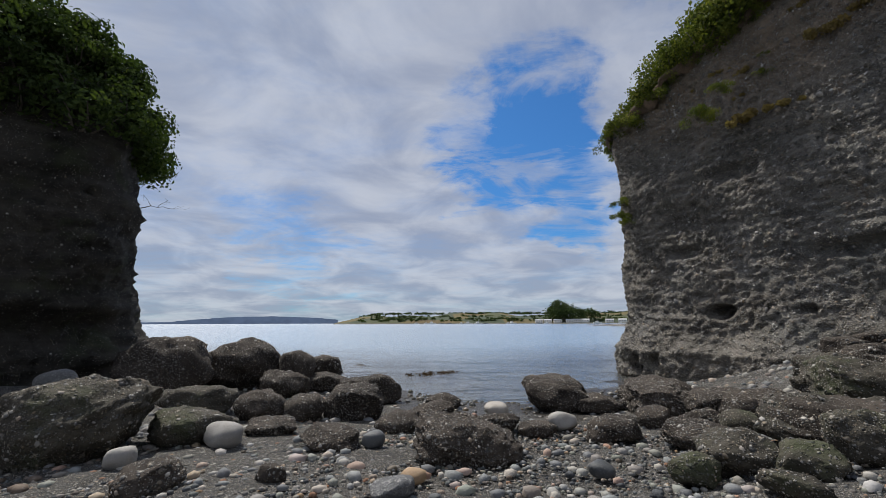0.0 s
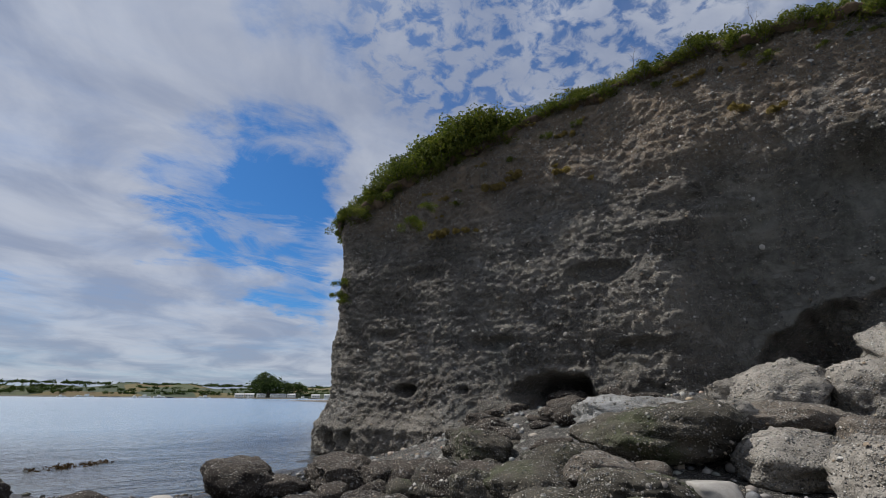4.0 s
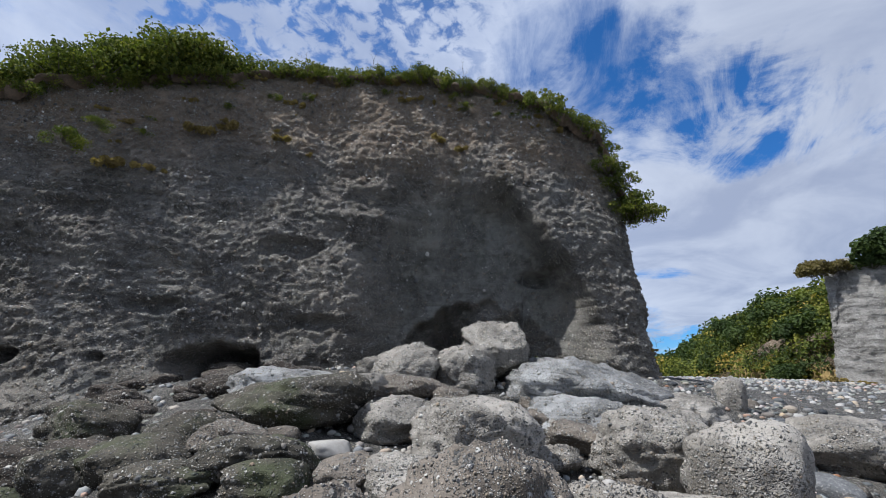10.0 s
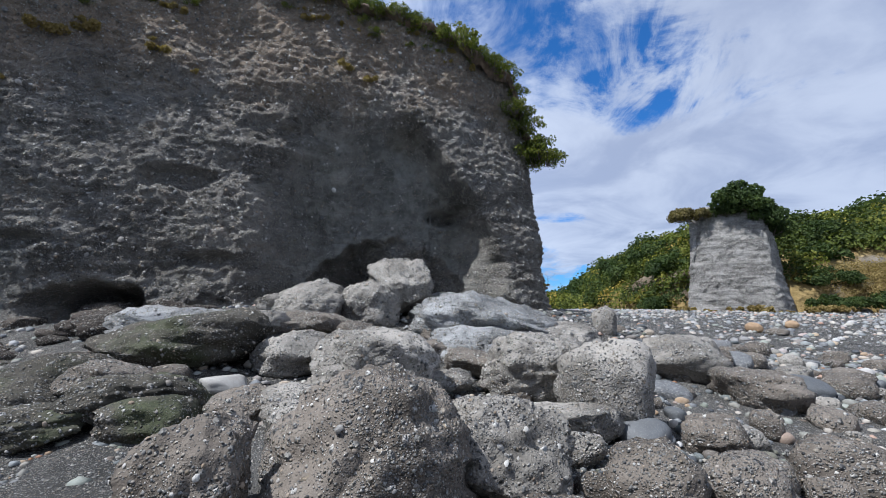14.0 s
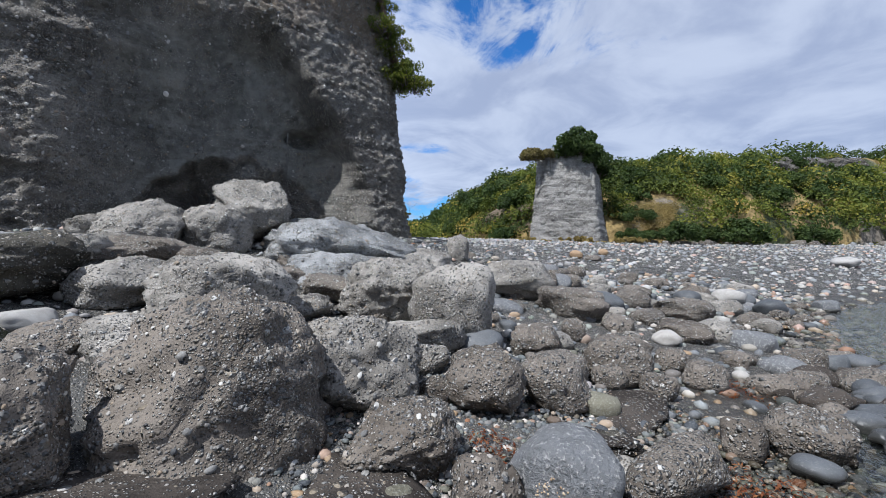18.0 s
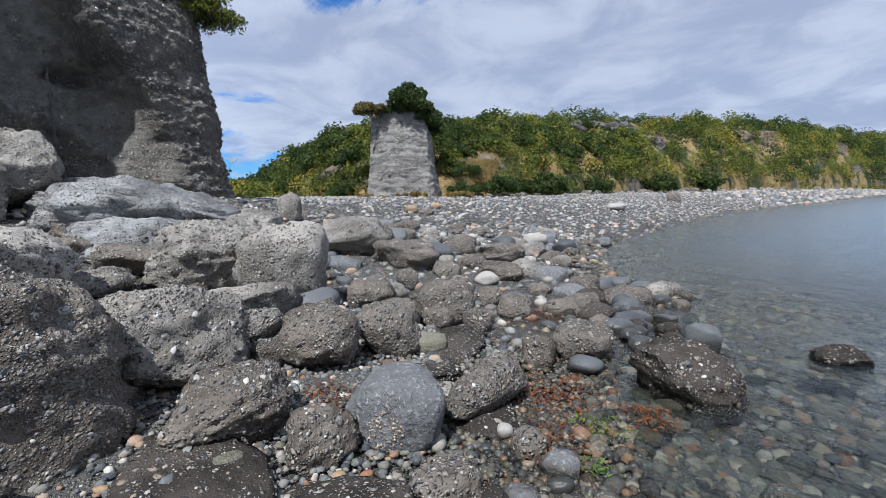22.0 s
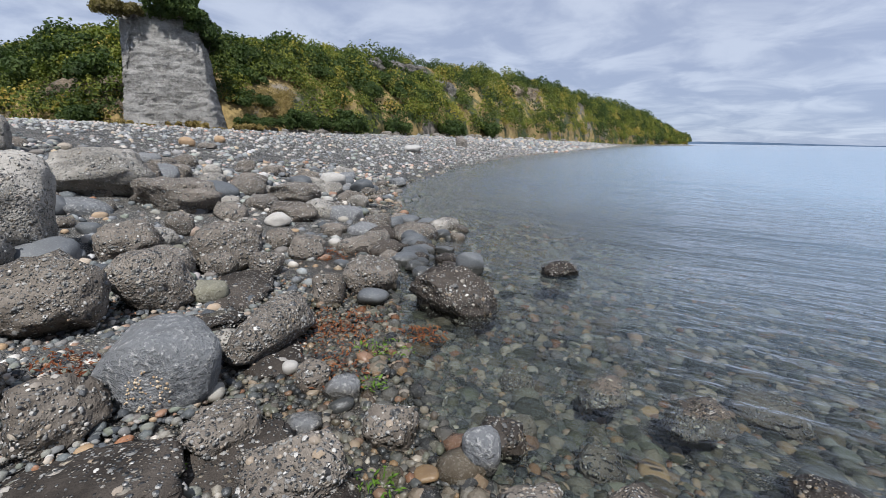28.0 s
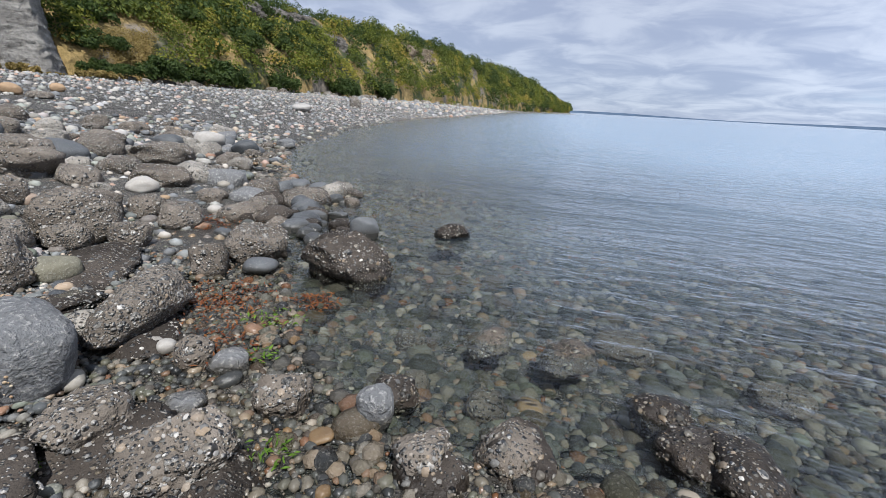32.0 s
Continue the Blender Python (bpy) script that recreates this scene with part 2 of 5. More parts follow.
def leafy(name, *tones, patch_size=0.8, tone=False):
    m, w = material(name)
    r = w.n("ShaderNodeNewGeometry").outputs["Random Per Island"]
    p = place(w)
    patch = w.noise(p, patch_size, 3.0)
    if tone:  # each bush has its own colour
        base = w.ramp(w.math("ADD", w.math("MULTIPLY", w.n("ShaderNodeAttribute", {"attribute_name": "tone"}).outputs["Fac"], 0.8), w.math("MULTIPLY", r, 0.2)), *tones)
    else:
        base = w.ramp(w.math("ADD", w.math("MULTIPLY", r, 0.55), w.math("MULTIPLY", w.range(patch, 0.3, 0.7), 0.45)), *tones)
    d = w.n("ShaderNodeBsdfPrincipled", None, Base_Color=base, Roughness=0.7, Specular_IOR_Level=0.2)
    t = w.n("ShaderNodeBsdfTranslucent", None, Color=w.mix(1.0, base, (1.2, 1.35, 0.6), "MULTIPLY"))
    w.n("ShaderNodeOutputMaterial", None, Surface=w.n("ShaderNodeMixShader", None, i0=0.28, i1=d, i2=t))
    return m


def earthy(name, a, b, scale=3.0, rough=0.95, distance=0.05):
    m, w = material(name)
    p = place(w)
    n1, n2 = w.noise(p, scale, 6.0, 0.65), w.noise(p, scale * 9, 4.0, 0.7)
    v = w.math("ADD", w.math("MULTIPLY", n1, 0.65), w.math("MULTIPLY", n2, 0.35))
    finish(w, w.mix(w.range(v, 0.36, 0.64), a, b), rough, v, 0.8, distance)
    return m


M_CLIFF = conglomerate("conglomerate_cliff", (0.070, 0.063, 0.054), (0.235, 0.215, 0.186), 1.2, False, 0.4, 0.10, 0.8, 0.14, rust=0.85)
# left bluff's rock: its shade is put into the near-black colour
M_LEFT = conglomerate("shade_toned_conglomerate", (0.020, 0.019, 0.016), (0.052, 0.047, 0.040), 0.1, False, 0.4, 0.25)
M_ROCK = conglomerate("conglomerate_rock", (0.15, 0.137, 0.118), (0.36, 0.334, 0.296), 1.15, relief=0.06)
M_APRON = conglomerate("blue_grey_bedrock", (0.115, 0.117, 0.118), (0.355, 0.357, 0.352), 0.95, strata=0.12, relief=0.08)
M_BROWN = conglomerate("brown_conglomerate", (0.070, 0.058, 0.047), (0.195, 0.168, 0.140), 1.05, relief=0.06)
M_SHORE = conglomerate("dark_brown_conglomerate", (0.021, 0.017, 0.014), (0.072, 0.060, 0.050), 0.6, relief=0.06)
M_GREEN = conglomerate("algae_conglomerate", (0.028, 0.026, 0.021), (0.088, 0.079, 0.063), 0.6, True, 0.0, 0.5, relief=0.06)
M_GREY = smooth_stone("grey_boulder", ((0.0, (0.15, 0.155, 0.16)), (1.0, (0.21, 0.21, 0.21))), 1.0, relief=1.0, coarse=34.0)
M_PALE = smooth_stone("pale_stone", ((0.0, (0.27, 0.26, 0.245)), (0.5, (0.34, 0.325, 0.30)), (1.0, (0.4, 0.37, 0.33))), 0.3)
M_DARK = smooth_stone("dark_stone", ((0.0, (0.06, 0.065, 0.07)), (1.0, (0.12, 0.125, 0.13))), 0.3, 0.6)
M_OCHRE = smooth_stone("ochre_stone", ((0.0, (0.3, 0.2, 0.115)), (1.0, (0.38, 0.27, 0.165))), 0.3)
M_OLIVE = smooth_stone("olive_stone", ((0.0, (0.17, 0.16, 0.115)), (1.0, (0.24, 0.225, 0.165))), 0.8, relief=0.8)
TONES = ((0.0, (0.035, 0.04, 0.046)), (0.16, (0.09, 0.097, 0.105)), (0.3, (0.15, 0.165, 0.16)), (0.42, (0.2, 0.2, 0.195)), (0.5, (0.13, 0.095, 0.07)), (0.58, (0.17, 0.19, 0.15)), (0.68, (0.26, 0.25, 0.225)),
         (0.78, (0.34, 0.31, 0.26)), (0.84, (0.3, 0.14, 0.07)), (0.88, (0.42, 0.41, 0.385)), (0.93, (0.36, 0.24, 0.13)), (1.0, (0.66, 0.64, 0.60)))
M_COBBLE = smooth_stone("cobbles", TONES)
M_GRAVEL = smooth_stone("gravel", [(a, tuple(v * 0.85 for v in c)) for a, c in TONES], per_island=True)
M_BED = smooth_stone("seabed_pebbles", [(a, tuple(v * 0.8 for v in c)) for a, c in TONES], 0.7, per_island=True, relief=0.6)
M_SUNK = smooth_stone("weedy_stones", ((0.0, (0.03, 0.033, 0.03)), (0.3, (0.075, 0.08, 0.06)), (0.55, (0.12, 0.12, 0.085)), (0.75, (0.16, 0.12, 0.085)), (0.9, (0.24, 0.235, 0.2)), (1.0, (0.5, 0.48, 0.43))), 0.8, per_island=True, relief=0.9)
M_SHINGLE = smooth_stone("beach_shingle", [(a, tuple(min(v * 0.95 + 0.10, 0.42) for v in c)) for a, c in TONES], per_island=True)
M_SPECKS = smooth_stone("embedded_stones", ((0.0, (0.07, 0.072, 0.075)), (0.3, (0.17, 0.165, 0.155)), (0.55, (0.22, 0.21, 0.195)), (0.68, (0.25, 0.19, 0.13)), (0.85, (0.32, 0.30, 0.275)), (1.0, (0.52, 0.50, 0.46))), per_island=True)
M_SAND = conglomerate("grey_shingle", (0.030, 0.029, 0.027), (0.085, 0.082, 0.076), 1.5, False, fine=1.7, relief=0.04)
M_SOIL = earthy("topsoil", (0.06, 0.042, 0.028), (0.14, 0.095, 0.06), 2.5)
M_BUSH = leafy("coastal_shrub", (0.0, (0.028, 0.042, 0.011)), (0.35, (0.07, 0.092, 0.018)), (0.7, (0.15, 0.17, 0.028)), (1.0, (0.25, 0.225, 0.055)))
M_DRY = leafy("dry_grass", (0.0, (0.13, 0.095, 0.035)), (0.5, (0.26, 0.19, 0.075)), (1.0, (0.36, 0.28, 0.12)))
M_TREE = leafy("dark_tree", (0.0, (0.02, 0.034, 0.012)), (0.5, (0.045, 0.07, 0.02)), (1.0, (0.09, 0.12, 0.032)))
M_BARK = earthy("bark", (0.07, 0.055, 0.045), (0.17, 0.15, 0.125), 8.0)


# ---- mesh helpers ----
def mesh_from(name, verts, faces, mat=None, smooth=True):
    """verts (n, 3) and faces (m, 3 or 4) as arrays."""
    verts, faces = np.asarray(verts, np.float32), np.asarray(faces, np.int32)
    me = bpy.data.meshes.new(name)
    me.vertices.add(len(verts))
    me.vertices.foreach_set("co", verts.ravel())
    k = faces.shape[1]
    me.loops.add(faces.size)
    me.loops.foreach_set("vertex_index", faces.ravel())
    me.polygons.add(len(faces))
    me.polygons.foreach_set("loop_start", np.arange(0, faces.size, k, dtype=np.int32))
    me.polygons.foreach_set("use_smooth", np.full(len(faces), smooth))
    me.update(calc_edges=True)
    me.validate()
    if mat:
        me.materials.append(mat)
    return me


def part(name, data, mat, parent, label=""):
    """One mesh object under a thing or a part; data is a bmesh or a mesh."""
    if isinstance(data, bmesh.types.BMesh):
        me = bpy.data.meshes.new(name)
        data.to_mesh(me)
        data.free()
        data = me
    if mat and not data.materials:
        data.materials.append(mat)
    ob = new(name, data)
    ob.parent = parent
    if label:
        ob["label"] = label
    return ob


def grid_faces(rows, cols):
    a = (np.arange(rows - 1)[:, None] * cols + np.arange(cols - 1)[None]).ravel()
    return np.stack([a, a + 1, a + cols + 1, a + cols], 1)


def ico(level):
    bm = bmesh.new()
    bmesh.ops.create_icosphere(bm, subdivisions=level, radius=1)
    v = np.array([p.co[:] for p in bm.verts])
    f = np.array([[p.index for p in q.verts] for q in bm.faces])
    bm.free()
    return v, f


ICO = {n: ico(n) for n in (1, 2, 3, 4, 5)}


def waves(v, seed, octaves, gain=0.55, freq=1.0):
    """Cheap smooth noise on many points: sums of turned sine products."""
    rng = np.random.default_rng(seed)
    out, amp = np.zeros(len(v)), 1.0
    for _ in range(octaves):
        for _ in range(3):
            k = rng.normal(size=(3, 3)) * freq
            ph = rng.uniform(0, 6.28, 3)
            out += amp / 3 * np.sin(v @ k[0] + ph[0] + 1.3 * np.sin(v @ k[1] + ph[1])) * np.cos(0.6 * (v @ k[2]) + ph[2])
        amp, freq = amp * gain, freq * 2.0
    return out


def stone_shape(level, seed, square=0.35, rough=0.1, ledge=0.0):
    """A unit stone: rounded block with dents and worn edges."""
    v, f = ICO[level]
    rng = np.random.default_rng(seed)
    p = v / (np.abs(v) ** (2 + 5 * square)).sum(1, keepdims=True) ** (1 / (2 + 5 * square))
    p = p * (1 + 0.16 * waves(v * 1.3, seed, 2)[:, None])
    for _ in range(4 if rough < 0.05 else 5):  # worn flats
        n = rng.normal(size=3)
        n /= np.linalg.norm(n)
        over = np.maximum(p @ n - rng.uniform(0.76, 0.95) + 0.1 * (level >= 4), 0)
        p = p - 0.75 * over[:, None] * n
    if ledge:  # weathered bedding
        s = waves(np.c_[v[:, 0] * 0.7, v[:, 1] * 0.7, v[:, 2] * 9], seed + 5, 2)
        p[:, :2] *= 1 + ledge * (np.abs(s) ** 0.6 * np.sign(s))[:, None]
    if level >= 3:
        p = p * (1 + rough * waves(v * 4, seed + 7, 4, 0.6)[:, None] + 0.35 * rough * waves(v * 23, seed + 9, 2)[:, None])
    return p, f


# the waterline, from the gap between the bluffs round the point to the far headland
SHORE = [(-60, 40), (-22, 26), (-12, 19.5), (-3.8, 15.0), (-0.9, 11.3), (0.4, 9.7), (1.7, 9.4), (3.4, 11.6), (5.3, 14.2), (8, 18.5), (16, 24), (34, 30), (60, 60), (90, 300), (2600, 330),
         (2600, -2600), (300, -2600), (60, -500), (-10, -436), (-19, -408), (-6, -366), (3, -338), (9, -312), (17, -262), (21, -200), (13, -38), (10, -21), (7.5, -12.2), (4.9, -8.4), (3.0, -7.35), (3.05, -5.5), (2.0, -3.95),
         (1.15, -2.95), (0.4, -2.4), (-1.2, -2.45), (-6, -3.2), (-20, -7), (-60, -20)]


FOOT = [(8.1, 8.2), (9.6, 5.2), (10.5, 2.4), (11.2, -0.4), (12.1, -2.8), (14, -4.0)]


def shore_distance(x, y):
    """Metres inland from the waterline (negative: out at sea)."""
    x, y = np.asarray(x, float), np.asarray(y, float)
    best, inside = np.full(x.shape, 1e9), np.zeros(x.shape, bool)
    ring = SHORE
    for (ax, ay), (bx, by) in zip(ring, ring[1:] + ring[:1]):
        ex, ey = bx - ax, by - ay
        k = np.clip(((x - ax) * ex + (y - ay) * ey) / (ex * ex + ey * ey), 0, 1)
        best = np.minimum(best, np.hypot(x - ax - k * ex, y - ay - k * ey))
        cross = (ay > y) != (by > y)
        inside ^= cross & (x < ex * (y - ay) / (ey if ey else 1e-9) + ax)
    return np.where(inside, best, -best)


def ground_height(x, y):
    d = shore_distance(x, y)
    x, y, inland = np.asarray(x, float), np.asarray(y, float), np.maximum(d, 0)
    up = 2.7 * (1 - np.exp(-(inland - 1.3 * (1 - np.exp(-inland / 1.3))) / 13.5))
    up = up * np.clip((x - 0.45 * y + 2.5) / 6, 0.42, 1)
    # scree heaped along the foot of the main bluff
    off = np.full(np.shape(d), 1e9)
    for (ax, ay), (bx, by) in zip(FOOT, FOOT[1:]):
        ex, ey = bx - ax, by - ay
        k = np.clip(((x - ax) * ex + (y - ay) * ey) / (ex * ex + ey * ey), 0, 1)
        off = np.minimum(off, np.hypot(x - ax - k * ex, y - ay - k * ey))
    up = up + 0.6 * np.exp(-(off / 2.6) ** 2) * np.clip(d / 6, 0, 1)
    down = -3.2 * (1 - np.exp(np.minimum(d, 0) / 22)) - 0.13 * (1 - np.exp(np.minimum(d, 0) / 0.3))
    return np.where(d > 0, up, down)


# ---- ground, seabed and water ----
def spread(near, fine, far, ratio=1.16):
    """Coordinates that are close together near zero and grow apart."""
    out, step = [near[0]], fine
    while out[-1] < near[1]:
        out.append(out[-1] + fine)
    hi, lo = out[-1], out[0]
    while hi < far:
        step *= ratio
        hi += step
        out.append(hi)
    step = fine
    while lo > -far:
        step *= ratio
        lo -= step
        out.insert(0, lo)
    return np.array(out)


GX, GY = np.meshgrid(spread((-7, 14), 0.16, 4200), spread((-12, 15), 0.16, 4200))
gxy = np.stack([GX.ravel(), GY.ravel(), 0 * GX.ravel()], 1)
gz = ground_height(gxy[:, 0], gxy[:, 1])
near = np.exp(-np.hypot(gxy[:, 0] - 3, gxy[:, 1]) / 30)
gz = gz + near * (0.05 * waves(gxy * 1.1, 3, 3) + 0.02 * waves(gxy * 6, 4, 2))
gxy[:, 2] = gz
ground = new("ground", mesh_from("ground", gxy, grid_faces(*GX.shape), M_SAND))
tagged(ground, "grey shingle beach sloping under clear shallow water", "beach", kind="structure")


def water_material():
    m, w = material("sea_water")
    p = w.n("ShaderNodeNewGeometry").outputs["Position"]
    t = w.n("ShaderNodeMapping", None, Vector=p, Rotation=(0, 0, radians(24)), Scale=(0.45, 1.0, 1.0))
    ripple = w.math("ADD", w.math("ADD", w.math("MULTIPLY", w.noise(t, 3.4, 3.0, 0.5, 0.5), 0.078), w.math("MULTIPLY", w.noise(t, 11.0, 2.0, 0.5, 0.4), 0.025)),
                    w.math("ADD", w.math("MULTIPLY", w.noise(t, 0.9, 2.0, 0.5, 0.3), 0.13), w.math("MULTIPLY", w.noise(t, 0.13, 2.0, 0.5, 0.2), 0.8)))
    bump = w.n("ShaderNodeBump", None, Strength=1.0, Distance=1.0, Height=ripple)
    deep = w.n("ShaderNodeAttribute", {"attribute_name": "deep"}).outputs["Fac"]
    body = w.n("ShaderNodeMixShader", None, i0=deep, i1=w.n("ShaderNodeBsdfTransparent", None, Color=(0.84, 0.90, 0.89)),
               i2=w.n("ShaderNodeBsdfDiffuse", None, Color=(0.20, 0.285, 0.37)))
    fres = w.n("ShaderNodeFresnel", None, IOR=1.34, Normal=bump)
    gloss = w.n("ShaderNodeBsdfGlossy", None, Color=(1, 1, 1), Roughness=0.21, Normal=bump)
    w.n("ShaderNodeOutputMaterial", None, Surface=w.n("ShaderNodeMixShader", None, i0=fres, i1=body, i2=gloss))
    return m


WX, WY = np.meshgrid(spread((-12, 14), 0.5, 4300, 1.2), spread((-14, 20), 0.5, 4300, 1.2))
wxy = np.stack([WX.ravel(), WY.ravel(), 0 * WX.ravel()], 1)
wme = mesh_from("water", wxy, grid_faces(*WX.shape), water_material())
depth = -ground_height(wxy[:, 0], wxy[:, 1])
wme.attributes.new("deep", "FLOAT", "POINT").data.foreach_set("value", np.clip((depth - 0.32) / 1.5, 0.0, 0.93).astype(np.float32))
water = tagged(new("water", wme), "calm slate-blue sea with small ripples, clear in the shallows", "sea", kind="structure")


# ---- bluffs ----
def along(points, step):
    """Even steps along a bent line; the columns after x, y are carried along."""
    p = np.array(points, float)
    for _ in range(2):  # round the corners
        q = np.empty((2 * len(p) - 2, p.shape[1]))
        q[0::2], q[1::2] = 0.75 * p[:-1] + 0.25 * p[1:], 0.25 * p[:-1] + 0.75 * p[1:]
        p = np.vstack([p[:1], q, p[-1:]])
    s = np.r_[0, np.cumsum(np.hypot(*np.diff(p[:, :2], axis=0).T))]
    u = np.arange(0, s[-1], step)
    return np.stack([np.interp(u, s, p[:, k]) for k in range(p.shape[1])], 1)


def bluff(name, stations, mat, step, seed, ledge=0.16, lump=0.35, fine=0.05, dents=(), flare=0.6, base=-0.4, depth=6.0, alcove=None):
    """A rock face along stations (x, y, top, lean back at the top), facing to the left of the way they run; with a flat top behind."""
    st = along(stations, step)
    t = np.gradient(st[:, :2], axis=0)
    t /= np.linalg.norm(t, axis=1)[:, None]
    out = np.stack([-t[:, 1], t[:, 0]], 1)
    # smooth the outward ways so that the displaced face does not fold at corners
    for _ in range(int(1.0 / step)):
        out[1:-1] = (out[:-2] + out[1:-1] + out[2:]) / 3
    out /= np.linalg.norm(out, axis=1)[:, None]
    rows = int((st[:, 2].max() - base) / step) + 1
    v = np.linspace(0, 1, rows)[:, None]
    top = st[:, 2] + 0.25 * waves(np.c_[st[:, :2], 0 * st[:, 0]] * 1.2, seed + 1, 3)
    z = base + v * (top - base)[None]
    x, y = (np.broadcast_to(st[:, k], z.shape) for k in (0, 1))
    p = np.stack([x.ravel(), y.ravel(), z.ravel()], 1)
    vv = np.broadcast_to(v, z.shape).ravel()
    o = np.broadcast_to(out[None], (*z.shape, 2)).reshape(-1, 2)
    lean = np.broadcast_to(st[:, 3], z.shape).ravel()
    d = -lean * vv ** 1.3 + flare * np.exp(-np.maximum(p[:, 2] - 0.9, 0) / 0.7)
    calm = np.ones(len(p))
    if alcove:
        hollow, calm = alcove(p)
    d += lump * waves(p * (0.55, 0.55, 0.8), seed + 2, 3) * (0.4 + 0.6 * calm)
    q = p @ np.array([[1, 0, 0.05], [0, 1, -0.10], [0, 0, 1]])
    some = np.clip(0.62 + 0.55 * waves(p * (0.45, 0.45, 0.7), seed + 8, 2), 0.12, 1.3) * calm
    for size, up, sharp, share in ((0.45, 1.9, 1.6, 1.0), (1.0, 6.0, 2.0, 0.6)):  # bedding: hard beds stand out over undercut ones
        band = waves(q * (size, size, up), seed + 3, 3, 0.6)
        d += ledge * share * np.tanh(sharp * band) * some
    grain = np.array([noise.fractal((px * 5.2 + seed, py * 5.2, pz * 7.0), 0.5, 2.1, 4) for px, py, pz in q])
    pits = np.array([noise.fractal((px * 2.3, py * 2.3 + seed, pz * 4.0), 0.9, 2.0, 3) for px, py, pz in q])
    clods = np.array([noise.voronoi((px * 6.0, py * 6.0, pz * 7.0 + seed))[0][0] for px, py, pz in q])
    d += fine * (grain - 1.2 * np.clip(pits - 0.25, 0, 1) + 0.9 * np.clip(0.45 - clods, -0.2, 1)) * (0.3 + 0.7 * calm)
    if alcove:
        d -= hollow
    for cx, cy, cz, ru, rz, deep in dents:
        far = np.hypot(np.hypot(p[:, 0] - cx, p[:, 1] - cy) / ru, (p[:, 2] - cz) / np.where(p[:, 2] > cz, rz * 0.8, rz * 1.2))
        far = far + 0.25 * waves(p * 2.2, seed + 6, 2)
        d -= deep * np.clip(2.2 * (1 - far), 0, 1) ** 1.2
    p[:, :2] += o * d[:, None]
    n = len(st)
    faces = grid_faces(rows, n)[:, ::-1]
    # the top, falling away behind
    rim = p[-n:]
    back1, back2 = rim.copy(), rim.copy()
    back1[:, :2] -= out * depth * 0.4
    back1[:, 2] += 0.5
    back2[:, :2] -= out * depth
    back2[:, 2] += 0.2
    back3 = back2.copy()
    back3[:, 2] = base
    allv = np.vstack([p, back1, back2, back3])
    idx = grid_faces(rows + 3, n)[:, ::-1]
    me = mesh_from(name, allv, idx, mat)
    me.attributes.new("calm", "FLOAT", "POINT").data.foreach_set("value", np.r_[1 - calm, np.zeros(3 * n)].astype(np.float32))
    ob = new(name, me)
    return ob, p.reshape(rows, n, 3), out


def ease(v):
    v = np.clip(v, 0, 1)
    return v * v * (3 - 2 * v)


def sea_cave(p):
    """The smooth hollow in the landward half of the face: a slanting roof, a sloping slab, and the cave under its lip."""
    y, z = p[:, 1] + 0.12 * waves(p * 1.6, 17, 2), p[:, 2] + 0.10 * waves(p * 1.9, 18, 2)
    here = (p[:, 0] > 8.6) & (p[:, 0] < 14.5) & (p[:, 1] < 6)
    roof = np.interp(y, (-2.2, -1.3, -0.6, 0.3, 2.6, 3.8), (3.2, 4.7, 5.8, 7.2, 8.5, 8.0))
    lip = np.interp(y, (-2.2, -1.1, -0.1, 0.9, 1.9, 2.7, 3.4), (1.4, 2.8, 3.8, 4.0, 3.8, 3.1, 1.9))
    side = ease((4.6 - y) / 2.2) * ease((y + 2.3) / 1.3)
    above = ease((roof - z) / np.interp(y, (0.0, 2.5), (0.5, 2.6))) * side
    slab = 1 + 0.24 * np.clip(6.4 - z, 0, 2.6)  # the back wall stands upright behind the sloping face
    notch = 0.45 * ease(1.3 - np.hypot((y + 0.75) / 0.6, (z - 4.6) / 0.25))
    lip = lip + 0.35 * waves(p * (2.2, 2.2, 0.6), 19, 3)
    deep = 0.3 + 1.7 * np.exp(-((y - 2.2) / 0.85) ** 2)
    cave = (0.3 * ease((lip - z) / 0.22) + 0.7 * ease((lip - z) / 1.7)) * deep + 0.12 * ease((lip - z) / 0.2)
    hollow = np.where(here, 1.05 * above * slab + notch + cave, 0)
    return hollow, np.where(here, 1 - 0.6 * above * (z > lip) * ease((5.0 - y) / 2.0), 1)


CAVES = ((8.8, 6.9, 1.75, 1.05, 0.85, 1.5), (7.5, 9.0, 1.95, 0.3, 0.16, 0.4), (6.85, 10.9, 1.95, 0.36, 0.2, 0.6), (5.95, 12.1, 0.65, 0.55, 0.5, 1.0), (6.0, 13.2, 0.55, 0.4, 0.35, 0.7),
         (10.0, 4.2, 6.6, 0.9, 0.5, 0.2), (9.2, 5.8, 5.0, 0.9, 0.35, 0.3), (7.0, 10.4, 5.6, 0.8, 0.3, 0.2), (6.4, 11.8, 3.6, 0.7, 0.22, 0.2), (8.0, 8.2, 3.2, 0.9, 0.22, 0.3), (9.6, 5.2, 3.0, 0.8, 0.2, 0.25))
FACE = ((16, 21, 8, 0.8), (10, 19, 8.2, 0.6), (7.0, 16.4, 8.6, 0.1), (6.0, 13.9, 8.5, -0.2), (6.65, 11.2, 9.6, 1.2), (8.1, 8.2, 10.9, 1.6), (9.6, 5.2, 11.3, 1.5), (10.5, 2.4, 11.0, 1.0),
        (11.2, -0.2, 10.3, 0.6), (11.9, -2.2, 9.1, 0.55), (12.45, -3.3, 7.2, 0.6), (14.2, -3.6, 6.9, 0.8), (18, -1.0, 7.5, 1), (26, 4, 8, 1))
